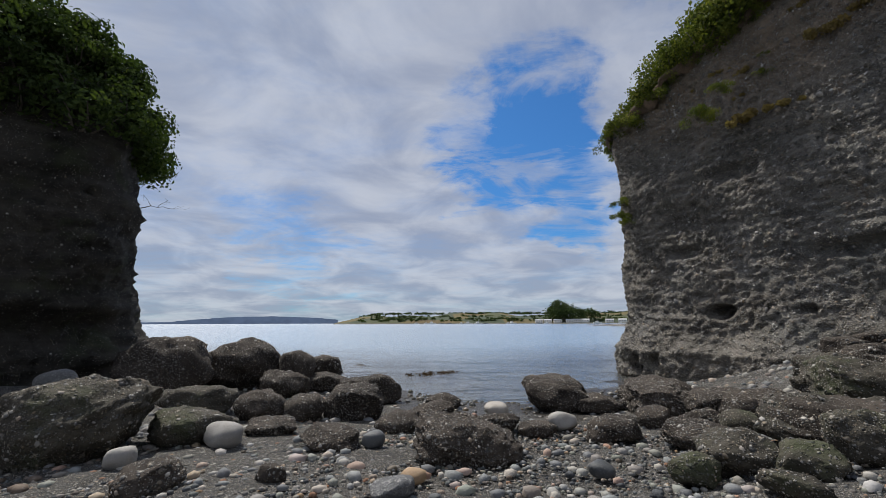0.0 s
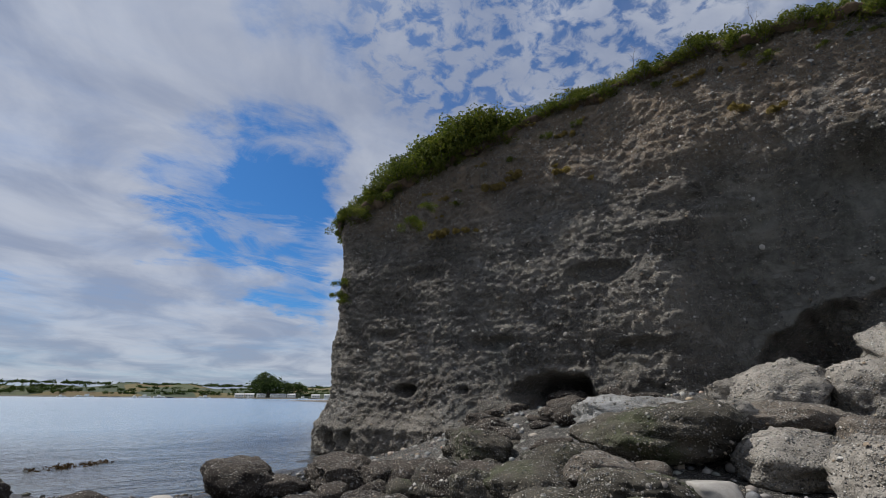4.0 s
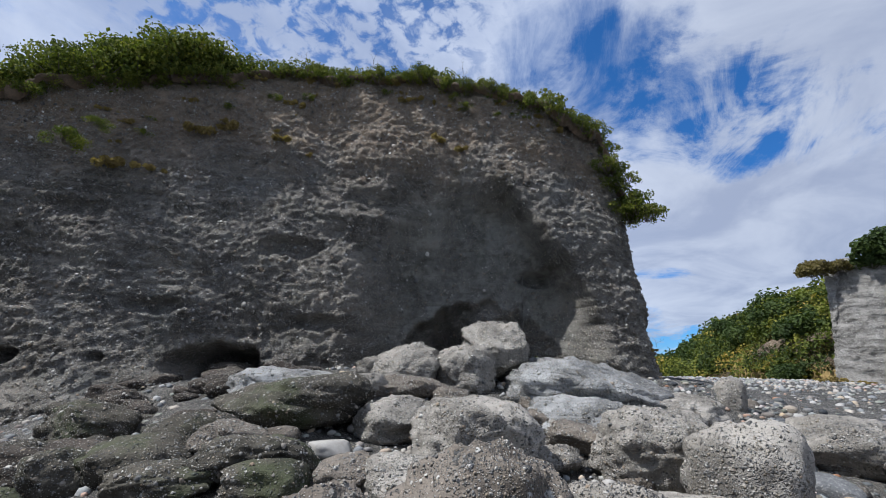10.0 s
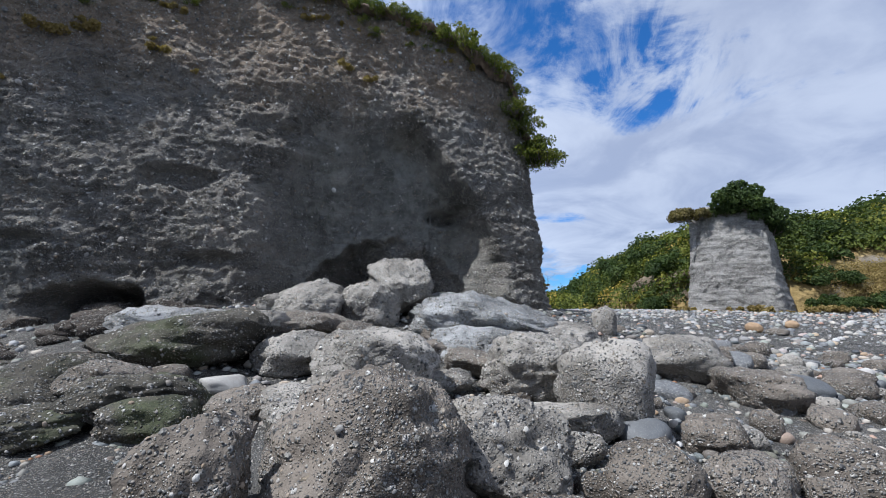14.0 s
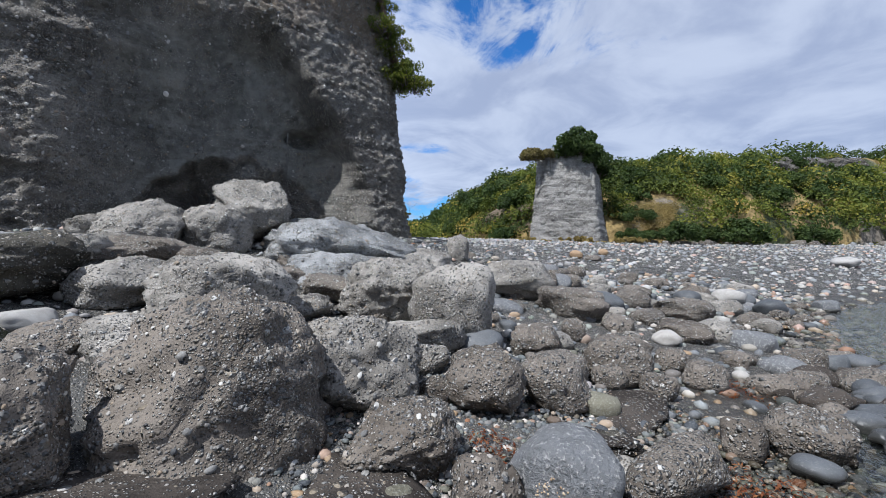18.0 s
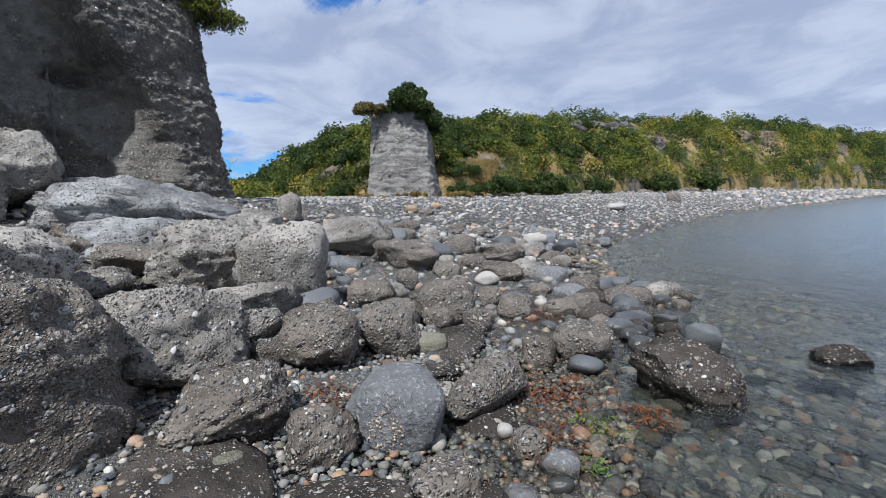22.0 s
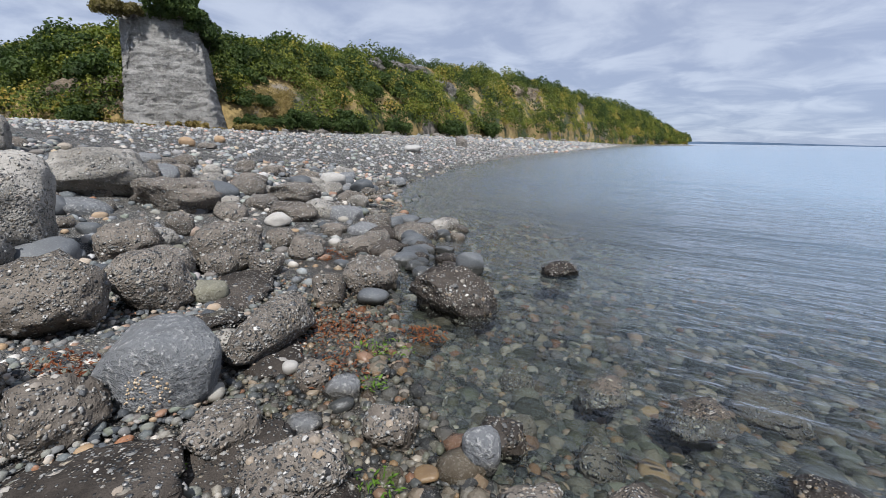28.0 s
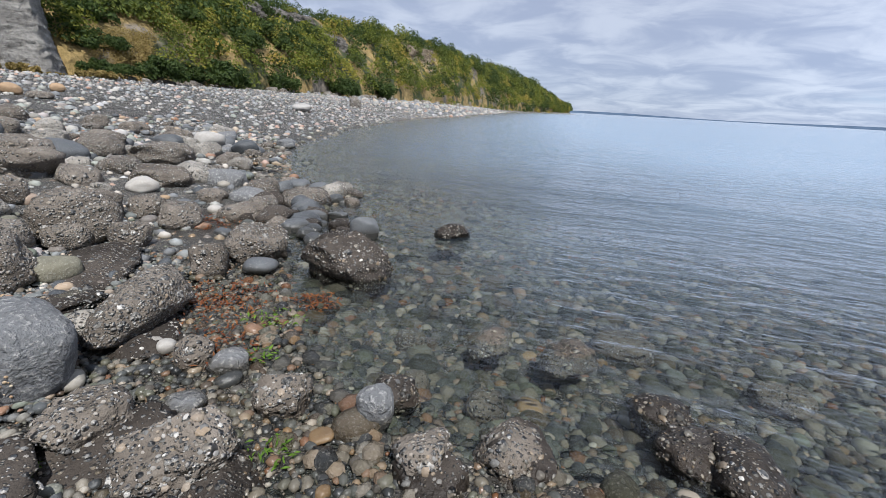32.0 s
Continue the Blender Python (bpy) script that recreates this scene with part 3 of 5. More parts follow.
main_bluff, face_pts, face_out = bluff("conglomerate_bluff", FACE[::-1], M_CLIFF, 0.050, 11, 0.05, 0.22, 0.065, CAVES, depth=3.0, alcove=sea_cave)
tagged(main_bluff, "tall grey-brown conglomerate sea cliff with caves at its foot and shrubs on top", "cliff", kind="structure")


def topsoil(name, rim, out, deep, seed, parent, keep):
    """The dark soil between the rock and the roots, hanging a little proud of the rim."""
    sel = [k for k in range(len(rim)) if keep(rim[k])]
    r, o = rim[sel], out[sel]
    rows = []
    for s in np.linspace(0, 1, 6):
        q = r.copy()
        q[:, 2] += -0.06 - deep * s * (0.75 + 0.5 * waves(r * 1.7, seed, 3))
        q[:, :2] += o * (0.14 * math.sin(s * 3.14) + 0.12 + 0.05 * waves(q * 4, seed + 1, 2)[:, None])
        rows.append(q)
    return part(name, mesh_from(name, np.concatenate(rows), grid_faces(6, len(r)), M_SOIL), None, parent, "dark brown topsoil under the roots")


topsoil("topsoil", face_pts[-1], face_out, 0.5, 15, main_bluff, lambda p: p[1] < 15 and p[0] < 13.2)
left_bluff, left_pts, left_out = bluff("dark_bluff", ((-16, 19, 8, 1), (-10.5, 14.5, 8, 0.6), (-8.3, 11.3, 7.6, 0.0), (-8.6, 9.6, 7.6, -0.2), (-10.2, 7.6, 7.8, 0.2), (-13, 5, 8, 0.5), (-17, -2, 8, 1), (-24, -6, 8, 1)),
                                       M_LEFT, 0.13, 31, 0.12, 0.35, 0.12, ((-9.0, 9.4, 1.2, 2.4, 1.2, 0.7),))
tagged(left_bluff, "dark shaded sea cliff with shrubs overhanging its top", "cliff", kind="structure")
M_CLAY = conglomerate("grey_layered_clay", (0.15, 0.142, 0.13), (0.32, 0.305, 0.28), 0.3, False, 0.3, relief=0.16)
pillar, pillar_pts, pillar_out = bluff("layered_pillar", ((39.5, -24.0, 8.0, 0.4), (35.6, -19.7, 9.0, 0.8), (33.9, -18.0, 9.4, 1.4), (33.3, -17.4, 9.4, 1.5), (33.0, -17.7, 9.4, 1.3), (32.3, -18.7, 9.4, 0.8), (31.6, -19.8, 9.4, 0.6), (30.5, -21.3, 9.0, 0.6), (30.0, -22.0, 8.8, 0.6), (30.2, -22.5, 8.8, 0.7), (31.5, -24.2, 8.4, 1.0), (36, -27, 9, 1))[::-1],
                                       M_CLAY, 0.12, 51, 0.10, 0.14, 0.09, flare=0.5, base=1.4, depth=0.5)
tagged(pillar, "pale grey layered clay pillar with a shrub cap and dry grass at its foot", "cliff", kind="structure")


# ---- headland along the bay ----
# bearing, distance of the foot, distance and height of the ridge
HEAD = ((100, 62, 76, 3.5), (104, 56, 70, 4.5), (108, 50, 62, 8.0), (113, 44, 55, 9.5), (119, 40, 50, 10.0), (126, 38, 48, 9.4), (133, 41, 53, 10.5), (141, 50, 66, 12.6), (150, 66, 84, 14.2), (158, 88, 108, 16.2),
        (165, 124, 148, 17.8), (171, 190, 216, 19.0), (175.5, 262, 286, 17.5), (178.2, 330, 350, 12.0), (179.8, 378, 396, 6.5), (180.9, 410, 424, 3.2))


def headland():
    h = np.array(HEAD, float)
    az = np.concatenate([np.linspace(a, b, 26)[:-1] for a, b in zip(h[:-1, 0], h[1:, 0])])
    foot, crest, top = (np.interp(az, h[:, 0], h[:, k]) for k in (1, 2, 3))
    way2 = np.stack([np.sin(np.radians(az)), np.cos(np.radians(az))], 1)
    rows = []
    for k in np.linspace(-0.12, 1.0, 26):
        dist = foot + (crest - foot) * k
        prof = np.clip(k, 0, 1)
        prof = 0.35 * prof + 0.65 * prof ** 0.55
        z = np.where(k < 0, -0.4, 2.5 + (top - 2.5) * prof)
        rows.append(np.c_[way2 * dist[:, None], z])
    for extra, drop in ((30, 0.5), (120, -2.0), (300, -6.0)):
        rows.append(np.c_[way2 * (crest + extra)[:, None], top + drop - 1.0 * (extra > 100)])
    p = np.array(rows)
    p[..., 0] += 0.3
    p[..., 1] -= 1.4
    flat = p.reshape(-1, 3)
    scale = np.broadcast_to((foot / 45)[None], p.shape[:2]).ravel()
    rough = 0.45 * waves(flat / scale[:, None] * 0.5, 61, 4) * np.sqrt(scale)
    rough *= np.repeat(np.clip(np.linspace(-0.12, 1.3, 29) * 4, 0, 1), len(az))
    flat[:, 2] += rough
    flat[:, :2] += np.repeat(way2[None], len(p), 0).reshape(-1, 2) * (rough * 1.2)[:, None]
    return flat.reshape(p.shape), az


def headland_material():
    m, w = material("headland_slope")
    p = w.n("ShaderNodeNewGeometry").outputs["Position"]
    n = w.noise(p, 0.16, 5.0, 0.6)
    f = w.noise(p, 1.2, 5.0, 0.7)
    grass = w.mix(w.range(f, 0.35, 0.65), (0.17, 0.12, 0.042), (0.32, 0.225, 0.088))
    rock = w.mix(w.range(f, 0.35, 0.65), (0.1, 0.088, 0.07), (0.22, 0.185, 0.145))
    green = w.mix(w.range(f, 0.35, 0.65), (0.025, 0.035, 0.012), (0.06, 0.07, 0.02))
    c = w.mix(w.range(n, 0.44, 0.52), green, grass)
    c = w.mix(w.range(w.noise(p, 0.1, 4.0, 0.6, 0.5), 0.55, 0.62), c, rock)
    finish(w, c, 0.95, f, 0.9, 0.4)
    return m


slope, slope_az = headland()
headland_ob = new("headland", mesh_from("headland", slope.reshape(-1, 3), grid_faces(*slope.shape[:2]), headland_material()))
tagged(headland_ob, "long scrub-covered coastal slope with bare rock bands and dry grass", "hillside", kind="structure")


# bare rock showing through the scrub
def rock_band(az0, az1, low, high, mat, seed):
    h = np.array(HEAD, float)
    st = []
    for az in np.linspace(az0, az1, 7):
        foot, crest, top = (float(np.interp(az, h[:, 0], h[:, k])) for k in (1, 2, 3))
        dist = foot + (crest - foot) * (0.5 * (low + high)) - 2.6
        st.append((0.3 + math.sin(radians(az)) * dist, -1.4 + math.cos(radians(az)) * dist, 2.5 + (top - 2.5) * high, 0.8))
    base = min(s[2] for s in st) - (high - low) * 12
    ob, _, _ = bluff("rock_band", st[::-1], mat, 0.28, seed, 0.4, 0.7, 0.35, base=base, depth=2.0, flare=0.0)
    return tagged(ob, "bare weathered rock band on the coastal slope", "rock face", kind="structure")


M_BAND = conglomerate("weathered_band", (0.05, 0.045, 0.038), (0.22, 0.2, 0.175), 0.3, False, 0.7, relief=0.5)
M_OCHREBAND = conglomerate("ochre_band", (0.11, 0.08, 0.05), (0.28, 0.22, 0.155), 0.2, False, 0.5, relief=0.5)
rock_band(143, 150.5, 0.72, 0.93, M_BAND, 71)
rock_band(151.5, 154, 0.35, 0.7, M_BAND, 72)
rock_band(161, 164.5, 0.4, 0.86, M_OCHREBAND, 73)
rock_band(168.6, 169.4, 0.25, 0.7, M_BAND, 74)
rock_band(109.5, 117, 0.05, 0.42, M_OCHREBAND, 75)


# ---- plants ----
def leaf_quads(centres, normals, size, rng, long=1.6):
    """A four-cornered leaf at each centre, facing roughly along its normal."""
    n = len(centres)
    nn = normals + rng.normal(scale=0.55, size=(n, 3))
    nn /= np.linalg.norm(nn, axis=1)[:, None]
    a = np.cross(nn, rng.normal(size=(n, 3)))
    a /= np.linalg.norm(a, axis=1)[:, None]
    b = np.cross(nn, a)
    s = (size * rng.uniform(0.6, 1.35, n))[:, None]
    bend = nn * s * 0.25
    v = np.stack([centres - a * s * long / 2 - bend, centres + b * s / 2, centres + a * s * long / 2 - bend, centres - b * s / 2], 1).reshape(-1, 3)
    return v, np.arange(4 * n).reshape(-1, 4)


def crown_points(rng, count, blobs):
    """Points and outward ways on a cluster of uneven clumps (x, y, z, radius)."""
    b = np.array(blobs)
    pick = rng.choice(len(b), count, p=b[:, 3] ** 2 / (b[:, 3] ** 2).sum())
    d = rng.normal(size=(count, 3))
    d[:, 2] = d[:, 2] * 0.9 + 0.25
    d /= np.linalg.norm(d, axis=1)[:, None]
    r = b[pick, 3] * (1 + 0.16 * waves(d * 3 + b[pick, :3] * 5, 5, 2)) * rng.uniform(0.62, 1.08, count)
    return b[pick, :3] + d * r[:, None] * (1, 1, 0.85), d


def twigs(rng, blobs, thick):
    """Bare stems from the root into each clump."""
    verts, faces = [], []
    for bx, by, bz, br in blobs:
        pts = [np.array([bx * 0.15, by * 0.15, -0.05]), np.array([bx * 0.55, by * 0.55, bz * 0.5]) + rng.normal(scale=0.06, size=3), np.array([bx, by, bz + br * 0.4])]
        for k, (c, r) in enumerate(zip(pts, (thick, thick * 0.65, thick * 0.25))):
            for j in range(5):
                a = j * 2 * math.pi / 5
                verts.append(c + np.array([math.cos(a) * r, math.sin(a) * r, 0]))
        o = len(verts) - 15
        for k in range(2):
            for j in range(5):
                faces.append((o + k * 5 + j, o + k * 5 + (j + 1) % 5, o + (k + 1) * 5 + (j + 1) % 5, o + (k + 1) * 5 + j))
    return np.array(verts), np.array(faces)


def make_shrub(seed, wide, high, leaves, size, mat, name="shrub", clumps=9, flat=0.5):
    rng = np.random.default_rng(seed)
    blobs = []
    for _ in range(clumps):
        a, r = rng.uniform(0, 6.28), rng.uniform(0, 1) ** 0.6 * wide
        blobs.append((math.cos(a) * r, math.sin(a) * r, high * rng.uniform(0.25, 0.75) * (1 - flat * (r / wide) ** 2), high * rng.uniform(0.28, 0.45)))
    c, d = crown_points(rng, leaves, blobs)
    v, f = leaf_quads(c, d, size, rng)
    root = new(name)
    part("foliage", mesh_from("foliage", v, f, mat, False), None, root)
    tv, tf = twigs(rng, blobs, 0.03 * high)
    part("stem", mesh_from("stem", tv, tf, M_BARK), None, root)
    return root


def at(x, y, z, turn=0.0, s=1.0, tip=0.0, side=0.0):
    return pose(x, y, z, tip, side, turn) @ Matrix.Scale(s, 4)


def put_copy(ob, m):
    """A copy with its own size (copy_thing keeps the first one's)."""
    c = copy_thing(ob, m)
    c.matrix_basis = m
    return c


# ---- shrubs on the bluffs ----
def shrub_kind(count, seed, label, group, *args, **kw):
    made = []
    for k in range(count):
        s = make_shrub(seed + k, *args, **kw)
        tagged(s, label, "shrub", group)
        made.append([s, False])
    return made


def plant(kind, m, rng):
    """The first use moves the model itself; later ones copy it."""
    e = kind[rng.integers(len(kind))]
    if not e[1]:
        e[1] = True
        e[0].matrix_basis = m
        return e[0]
    return put_copy(e[0], m)


rng = np.random.default_rng(5)
DOME = shrub_kind(3, 110, "dense rounded green shrub on the outer cliff top", "shrubs on the cliff top", 0.95, 0.8, 2800, 0.042, M_BUSH, clumps=20)
SHRUBS = shrub_kind(4, 100, "dense green coastal shrub along the cliff top", "shrubs on the cliff top", 0.95, 0.8, 1300, 0.065, M_BUSH, clumps=16)
rim = face_pts[-1]
for k in range(0, len(rim), 7):
    x, y, z = rim[k]
    if y > 17.5 or x > 15.5:
        continue
    ox, oy = face_out[k]
    dome = math.exp(-((y - 10.6) / 2.2) ** 2)  # the tall clump over the outer end
    gap = abs(y - 8.2) < 0.55
    for back in (-0.05, 0.7, 1.6):
        if gap and back < 2:
            continue
        s = rng.uniform(0.6, 0.85) + 1.3 * dome * min(back, 1.2)
        j = rng.uniform(-0.2, 0.2)
        drop = -0.3 if back < 0 else 0.0
        plant(DOME if dome > 0.35 and back > 0.5 else SHRUBS, at(x - ox * (back + j), y - oy * (back + j), z - 0.12 + drop + 0.15 * max(back, 0), rng.uniform(0, 360), s * (0.75 if back < 0 else 1)), rng)
# tufts that hang on the ends of the bluff and on ledges
def on_face(x, y, z):
    """The place of the rock face nearest to (y, z), near x."""
    g = face_pts.reshape(-1, 3)
    return g[np.argmin((g[:, 1] - y) ** 2 + (g[:, 2] - z) ** 2 + 0.3 * (g[:, 0] - x) ** 2)]


for x, y, z, s in ((12.7, -3.15, 6.35, 0.75), (12.55, -3.35, 6.1, 0.6), (12.85, -3.0, 6.2, 0.65), (12.65, -3.2, 6.7, 0.55), (12.4, -2.75, 7.2, 0.5), (12.2, -2.4, 7.6, 0.5), (6.0, 13.75, 5.5, 0.38), (6.05, 14.1, 5.1, 0.36), (6.0, 13.6, 4.8, 0.3), (5.9, 13.3, 7.9, 0.6), (6.75, 10.6, 6.9, 0.5), (7.0, 10.0, 7.4, 0.3)):
    plant(SHRUBS, at(x, y, z, rng.uniform(0, 360), s), rng)
GRASS = shrub_kind(2, 130, "dry yellow-green grass tuft on a cliff ledge", "tufts on the cliff", 0.6, 0.45, 700, 0.07, M_DRY, name="grass_tuft", clumps=6)
for x, y, z, s in ((7.9, 8.2, 8.5, 0.7), (7.6, 8.8, 8.1, 0.8), (7.0, 10.2, 6.8, 0.8), (10.4, 2.3, 8.5, 0.6), (10.5, 1.7, 8.2, 0.45), (9.2, 5.8, 7.9, 0.3), (12.6, -3.3, 2.6, 0.22), (8.4, 6.8, 8.1, 0.6), (7.2, 9.4, 6.9, 0.6)):
    plant(GRASS, at(*on_face(x, y, z), rng.uniform(0, 360), s), rng)
rng = np.random.default_rng(6)
cols = [c for c in range(face_pts.shape[1]) if -2.5 < face_pts[-1, c, 1] < 12]
for k in range(90):
    c = cols[rng.integers(len(cols))]
    far_end = face_pts[-1, c, 1] > 6
    r = int(face_pts.shape[0] * rng.uniform(0.74 if far_end else 0.9, 0.985))
    x, y, z = face_pts[r, c]
    plant(GRASS if k % 3 else SHRUBS, at(x, y, z - 0.08, rng.uniform(0, 360), rng.uniform(0.2, 0.5) * (1 if k % 3 else 0.6)), rng)
FERN = shrub_kind(1, 140, "small green bush in the mouth of the sea cave", "bush in the cave", 0.4, 0.7, 1200, 0.07, M_BUSH, name="cave_bush", clumps=6)
plant(FERN, at(*on_face(11.6, -0.2, 2.1), 0, 0.65), rng)

DARKS = shrub_kind(3, 150, "dark overhanging shrub on the shaded cliff", "shrubs on the dark cliff", 1.2, 1.3, 2000, 0.09, M_TREE, clumps=14)
rim = left_pts[-1]
for k in range(0, len(rim), 8):
    x, y, z = rim[k]
    if y < 1.5 or y > 14.5:
        continue
    ox, oy = left_out[k]
    for back, lift in ((0.2, -0.9), (0.2, 0.0), (0.9, 1.0), (1.9, 2.0)):
        s = rng.uniform(0.75, 1.05)
        plant(DARKS, at(x - ox * back, y - oy * back, z - 0.5 + lift, rng.uniform(0, 360), s), rng)

PFOOT = shrub_kind(2, 177, "golden dry grass tuft at the foot of the clay pillar", "grass at the foot of the pillar", 1.0, 0.55, 1300, 0.11, M_DRY, name="grass_tuft", clumps=9)
for k in range(15):
    s = k / 14
    plant(PFOOT, at(34.5 - 5.6 * s - 0.7 + rng.uniform(-0.9, 0.5), -17.0 - 7.4 * s + rng.uniform(-0.9, 0.6), 2.0, rng.uniform(0, 360), 0.25 + 0.9 * rng.random() ** 2), rng)
LOWB = shrub_kind(2, 181, "rounded dark green bush at the back of the beach", "bushes behind the beach", 1.5, 1.5, 2200, 0.15, M_TREE, name="beach_bush", clumps=13)
for az, dd, s in ((128.5, 38.5, 0.7), (133.5, 40.5, 1.15), (139.5, 47.5, 1.5), (137, 45, 1.0), (146, 58, 1.3), (153, 70, 1.6), (113, 43, 1.0), (130.5, 39, 0.6), (158, 86, 2.0)):
    plant(LOWB, at(0.3 + dd * math.sin(radians(az)), -1.4 + dd * math.cos(radians(az)), 2.25, rng.uniform(0, 360), s), rng)
rng = np.random.default_rng(12)
for k in range(40):
    az = rng.uniform(105, 116.5) if k < 14 else rng.uniform(126.5, 152)
    c = int(np.argmin(np.abs(slope_az - az)))
    r = rng.integers(9, 22) if k < 14 else rng.integers(3, 24)
    x, y, z = slope[r, c]
    plant(LOWB, at(x, y, z - 0.2, rng.uniform(0, 360), rng.uniform(1.0, 1.7) if k < 14 else rng.uniform(0.7, 1.3)), rng)
CAPS = shrub_kind(2, 170, "dark green bush capping the clay pillar", "bushes on the pillar", 1.2, 1.6, 2600, 0.16, M_TREE, clumps=12)
for x, y, z, s in ((31.6, -20.9, 9.7, 1.1), (31.2, -21.6, 9.2, 0.95), (31.9, -20.2, 9.1, 0.6), (31.3, -22.6, 8.3, 0.9), (31.9, -23.4, 7.6, 0.9)):
    plant(CAPS, at(x, y, z, rng.uniform(0, 360), s), rng)
CAPDRY = shrub_kind(1, 175, "brown dry shrub overhanging the clay pillar", "bushes on the pillar", 0.8, 1.2, 1500, 0.12, leafy("brown_shrub", (0.0, (0.06, 0.05, 0.02)), (0.6, (0.13, 0.105, 0.04)), (1.0, (0.2, 0.16, 0.07))), clumps=9)
for x, y, z, s in ((33.0, -18.1, 9.0, 0.9), (33.4, -17.7, 8.95, 1.0), (32.5, -18.9, 9.1, 0.7)):
    plant(CAPDRY, at(x, y, z, 40, s), rng)


# ---- bare twigs on the cliff tops ----
def bare_twig(seed, high, lean):
    """A dead branching stem, thin as wire at its tips."""
    rng = np.random.default_rng(seed)
    cu = bpy.data.curves.new("bare_twig", "CURVE")
    cu.dimensions, cu.bevel_depth, cu.bevel_resolution = "3D", 0.012, 1
    stack = [(np.zeros(3), np.array((lean, 0, 1.0)), high, 1.0, 0)]
    while stack:
        start, way3, length, thick, depth = stack.pop()
        pts = [start]
        for _ in range(4):
            way3 = way3 + rng.normal(scale=0.22, size=3)
            way3 /= np.linalg.norm(way3)
            pts.append(pts[-1] + way3 * length / 4)
        sp = cu.splines.new("POLY")
        sp.points.add(4)
        for k, q in enumerate(pts):
            sp.points[k].co, sp.points[k].radius = (*q, 1), thick * (1 - 0.16 * k)
        if depth < 2:
            for k in (2, 3, 4):
                stack.append((pts[k], way3 + rng.normal(scale=0.7, size=3), length * rng.uniform(0.35, 0.6), thick * 0.5, depth + 1))
    cu.materials.append(M_BARK)
    cu.use_fill_caps = True
    return bpy.data.meshes.new_from_object(bpy.data.objects.new("bare_twig", cu))


TWIGS = [bare_twig(k, 0.8, 0.2) for k in range(3)]
for k, (x, y, z, s, turn) in enumerate(((9.35, 6.9, 11.3, 1.0, 20), (10.35, 4.6, 11.6, 0.8, 120), (11.6, 1.6, 11.3, 0.7, 60), (12.7, -3.5, 2.4, 0.5, 200), (8.3, 9.0, 9.2, 0.6, 300))):
    TWIGS[k % 3].materials.clear()
    TWIGS[k % 3].materials.append(M_BARK)
    t = tagged(new("bare_twig", TWIGS[k % 3]), "thin bare twig standing up from the cliff-top turf", "twig", "bare twigs on the cliff")
    t.matrix_basis = at(*(on_face(x, y, z) - (0, 0, 0.1)), turn, s)
t = tagged(new("bare_twig", TWIGS[0]), "dead twig hanging out from the shaded cliff", "twig", "bare twigs on the cliff")
k = int(np.argmin(np.hypot(left_pts[-1, :, 0] + 8.3, left_pts[-1, :, 1] - 11.3)))
t.matrix_basis = at(*left_pts[int(len(left_pts) * 0.66), k], 0, 1.1, 20, 75)


# ---- scrub over the headland ----
# bearings and rows of the slope mesh that stay bare
BARE = ((142.5, 151, 16, 24.2), (151.3, 154.2, 8, 18.5), (160.5, 165, 9, 22), (168.4, 169.6, 6, 19), (108, 114, 4, 10), (127.5, 134.5, 2, 11), (144, 145.2, 2, 10), (146.2, 147.6, 4, 16), (155, 157.6, 5, 16), (140, 141.2, 3, 11), (135.6, 136.8, 4, 14), (158.6, 159.6, 3, 12))


def scrub(name, seed, count, mat, lo, hi, size, label, hold=None, per=100, bare=False):
    rng = np.random.default_rng(seed)
    nr, nc = slope.shape[:2]
    verts = []
    centres, outs, sizes, tones = [], [], [], []
    for _ in range(count):
        c = rng.integers(1, nc - 1)
        r = lo + (hi - lo) * rng.random()
        p = slope[int(r), c] + (slope[min(int(r) + 1, nr - 1), c] - slope[int(r), c]) * (r % 1)
        d = math.hypot(p[0], p[1])
        if hold is not None and not hold(p):
            continue
        if 116.2 < slope_az[c] < 126.2 and d < 44:
            continue
        if not bare and rng.random() > 0.06 and any(a0 < slope_az[c] < a1 and r0 < r < r1 for a0, a1, r0, r1 in BARE):
            continue
        rad = rng.uniform(0.6, 1.7) * size * (d / 60) ** 0.5
        k = per
        q = rng.normal(size=(k, 3))
        q[:, 2] = np.abs(q[:, 2]) * 1.1
        q /= np.linalg.norm(q, axis=1)[:, None]
        centres.append(p + q * rad * (1 + 0.22 * waves(q * 2.4 + p, 7, 2))[:, None] * rng.uniform(0.72, 1.05, (k, 1)) * (1, 1, rng.uniform(0.8, 1.4)))
        tones.append(np.full(4 * k, 0.45 + 0.22 * float(waves(np.array([p]) * 0.07, 8, 2)[0]) + rng.normal() * 0.25))
        outs.append(q)
        sizes.append(np.full(k, rad * 0.145))
    c, o, s = np.concatenate(centres), np.concatenate(outs), np.concatenate(sizes)
    v, f = leaf_quads(c, o, s, rng, 1.3)
    me = mesh_from(name, v, f, mat, False)
    me.attributes.new("tone", "FLOAT", "POINT").data.foreach_set("value", np.clip(np.concatenate(tones), 0, 1).astype(np.float32))
    return tagged(new(name, me), label, "scrub", kind="stuff")


def patch_noise(p, s, seed):
    return float(waves(np.array([p]) * (0.09, 0.09, 0.16), seed, 2)[0]) > s


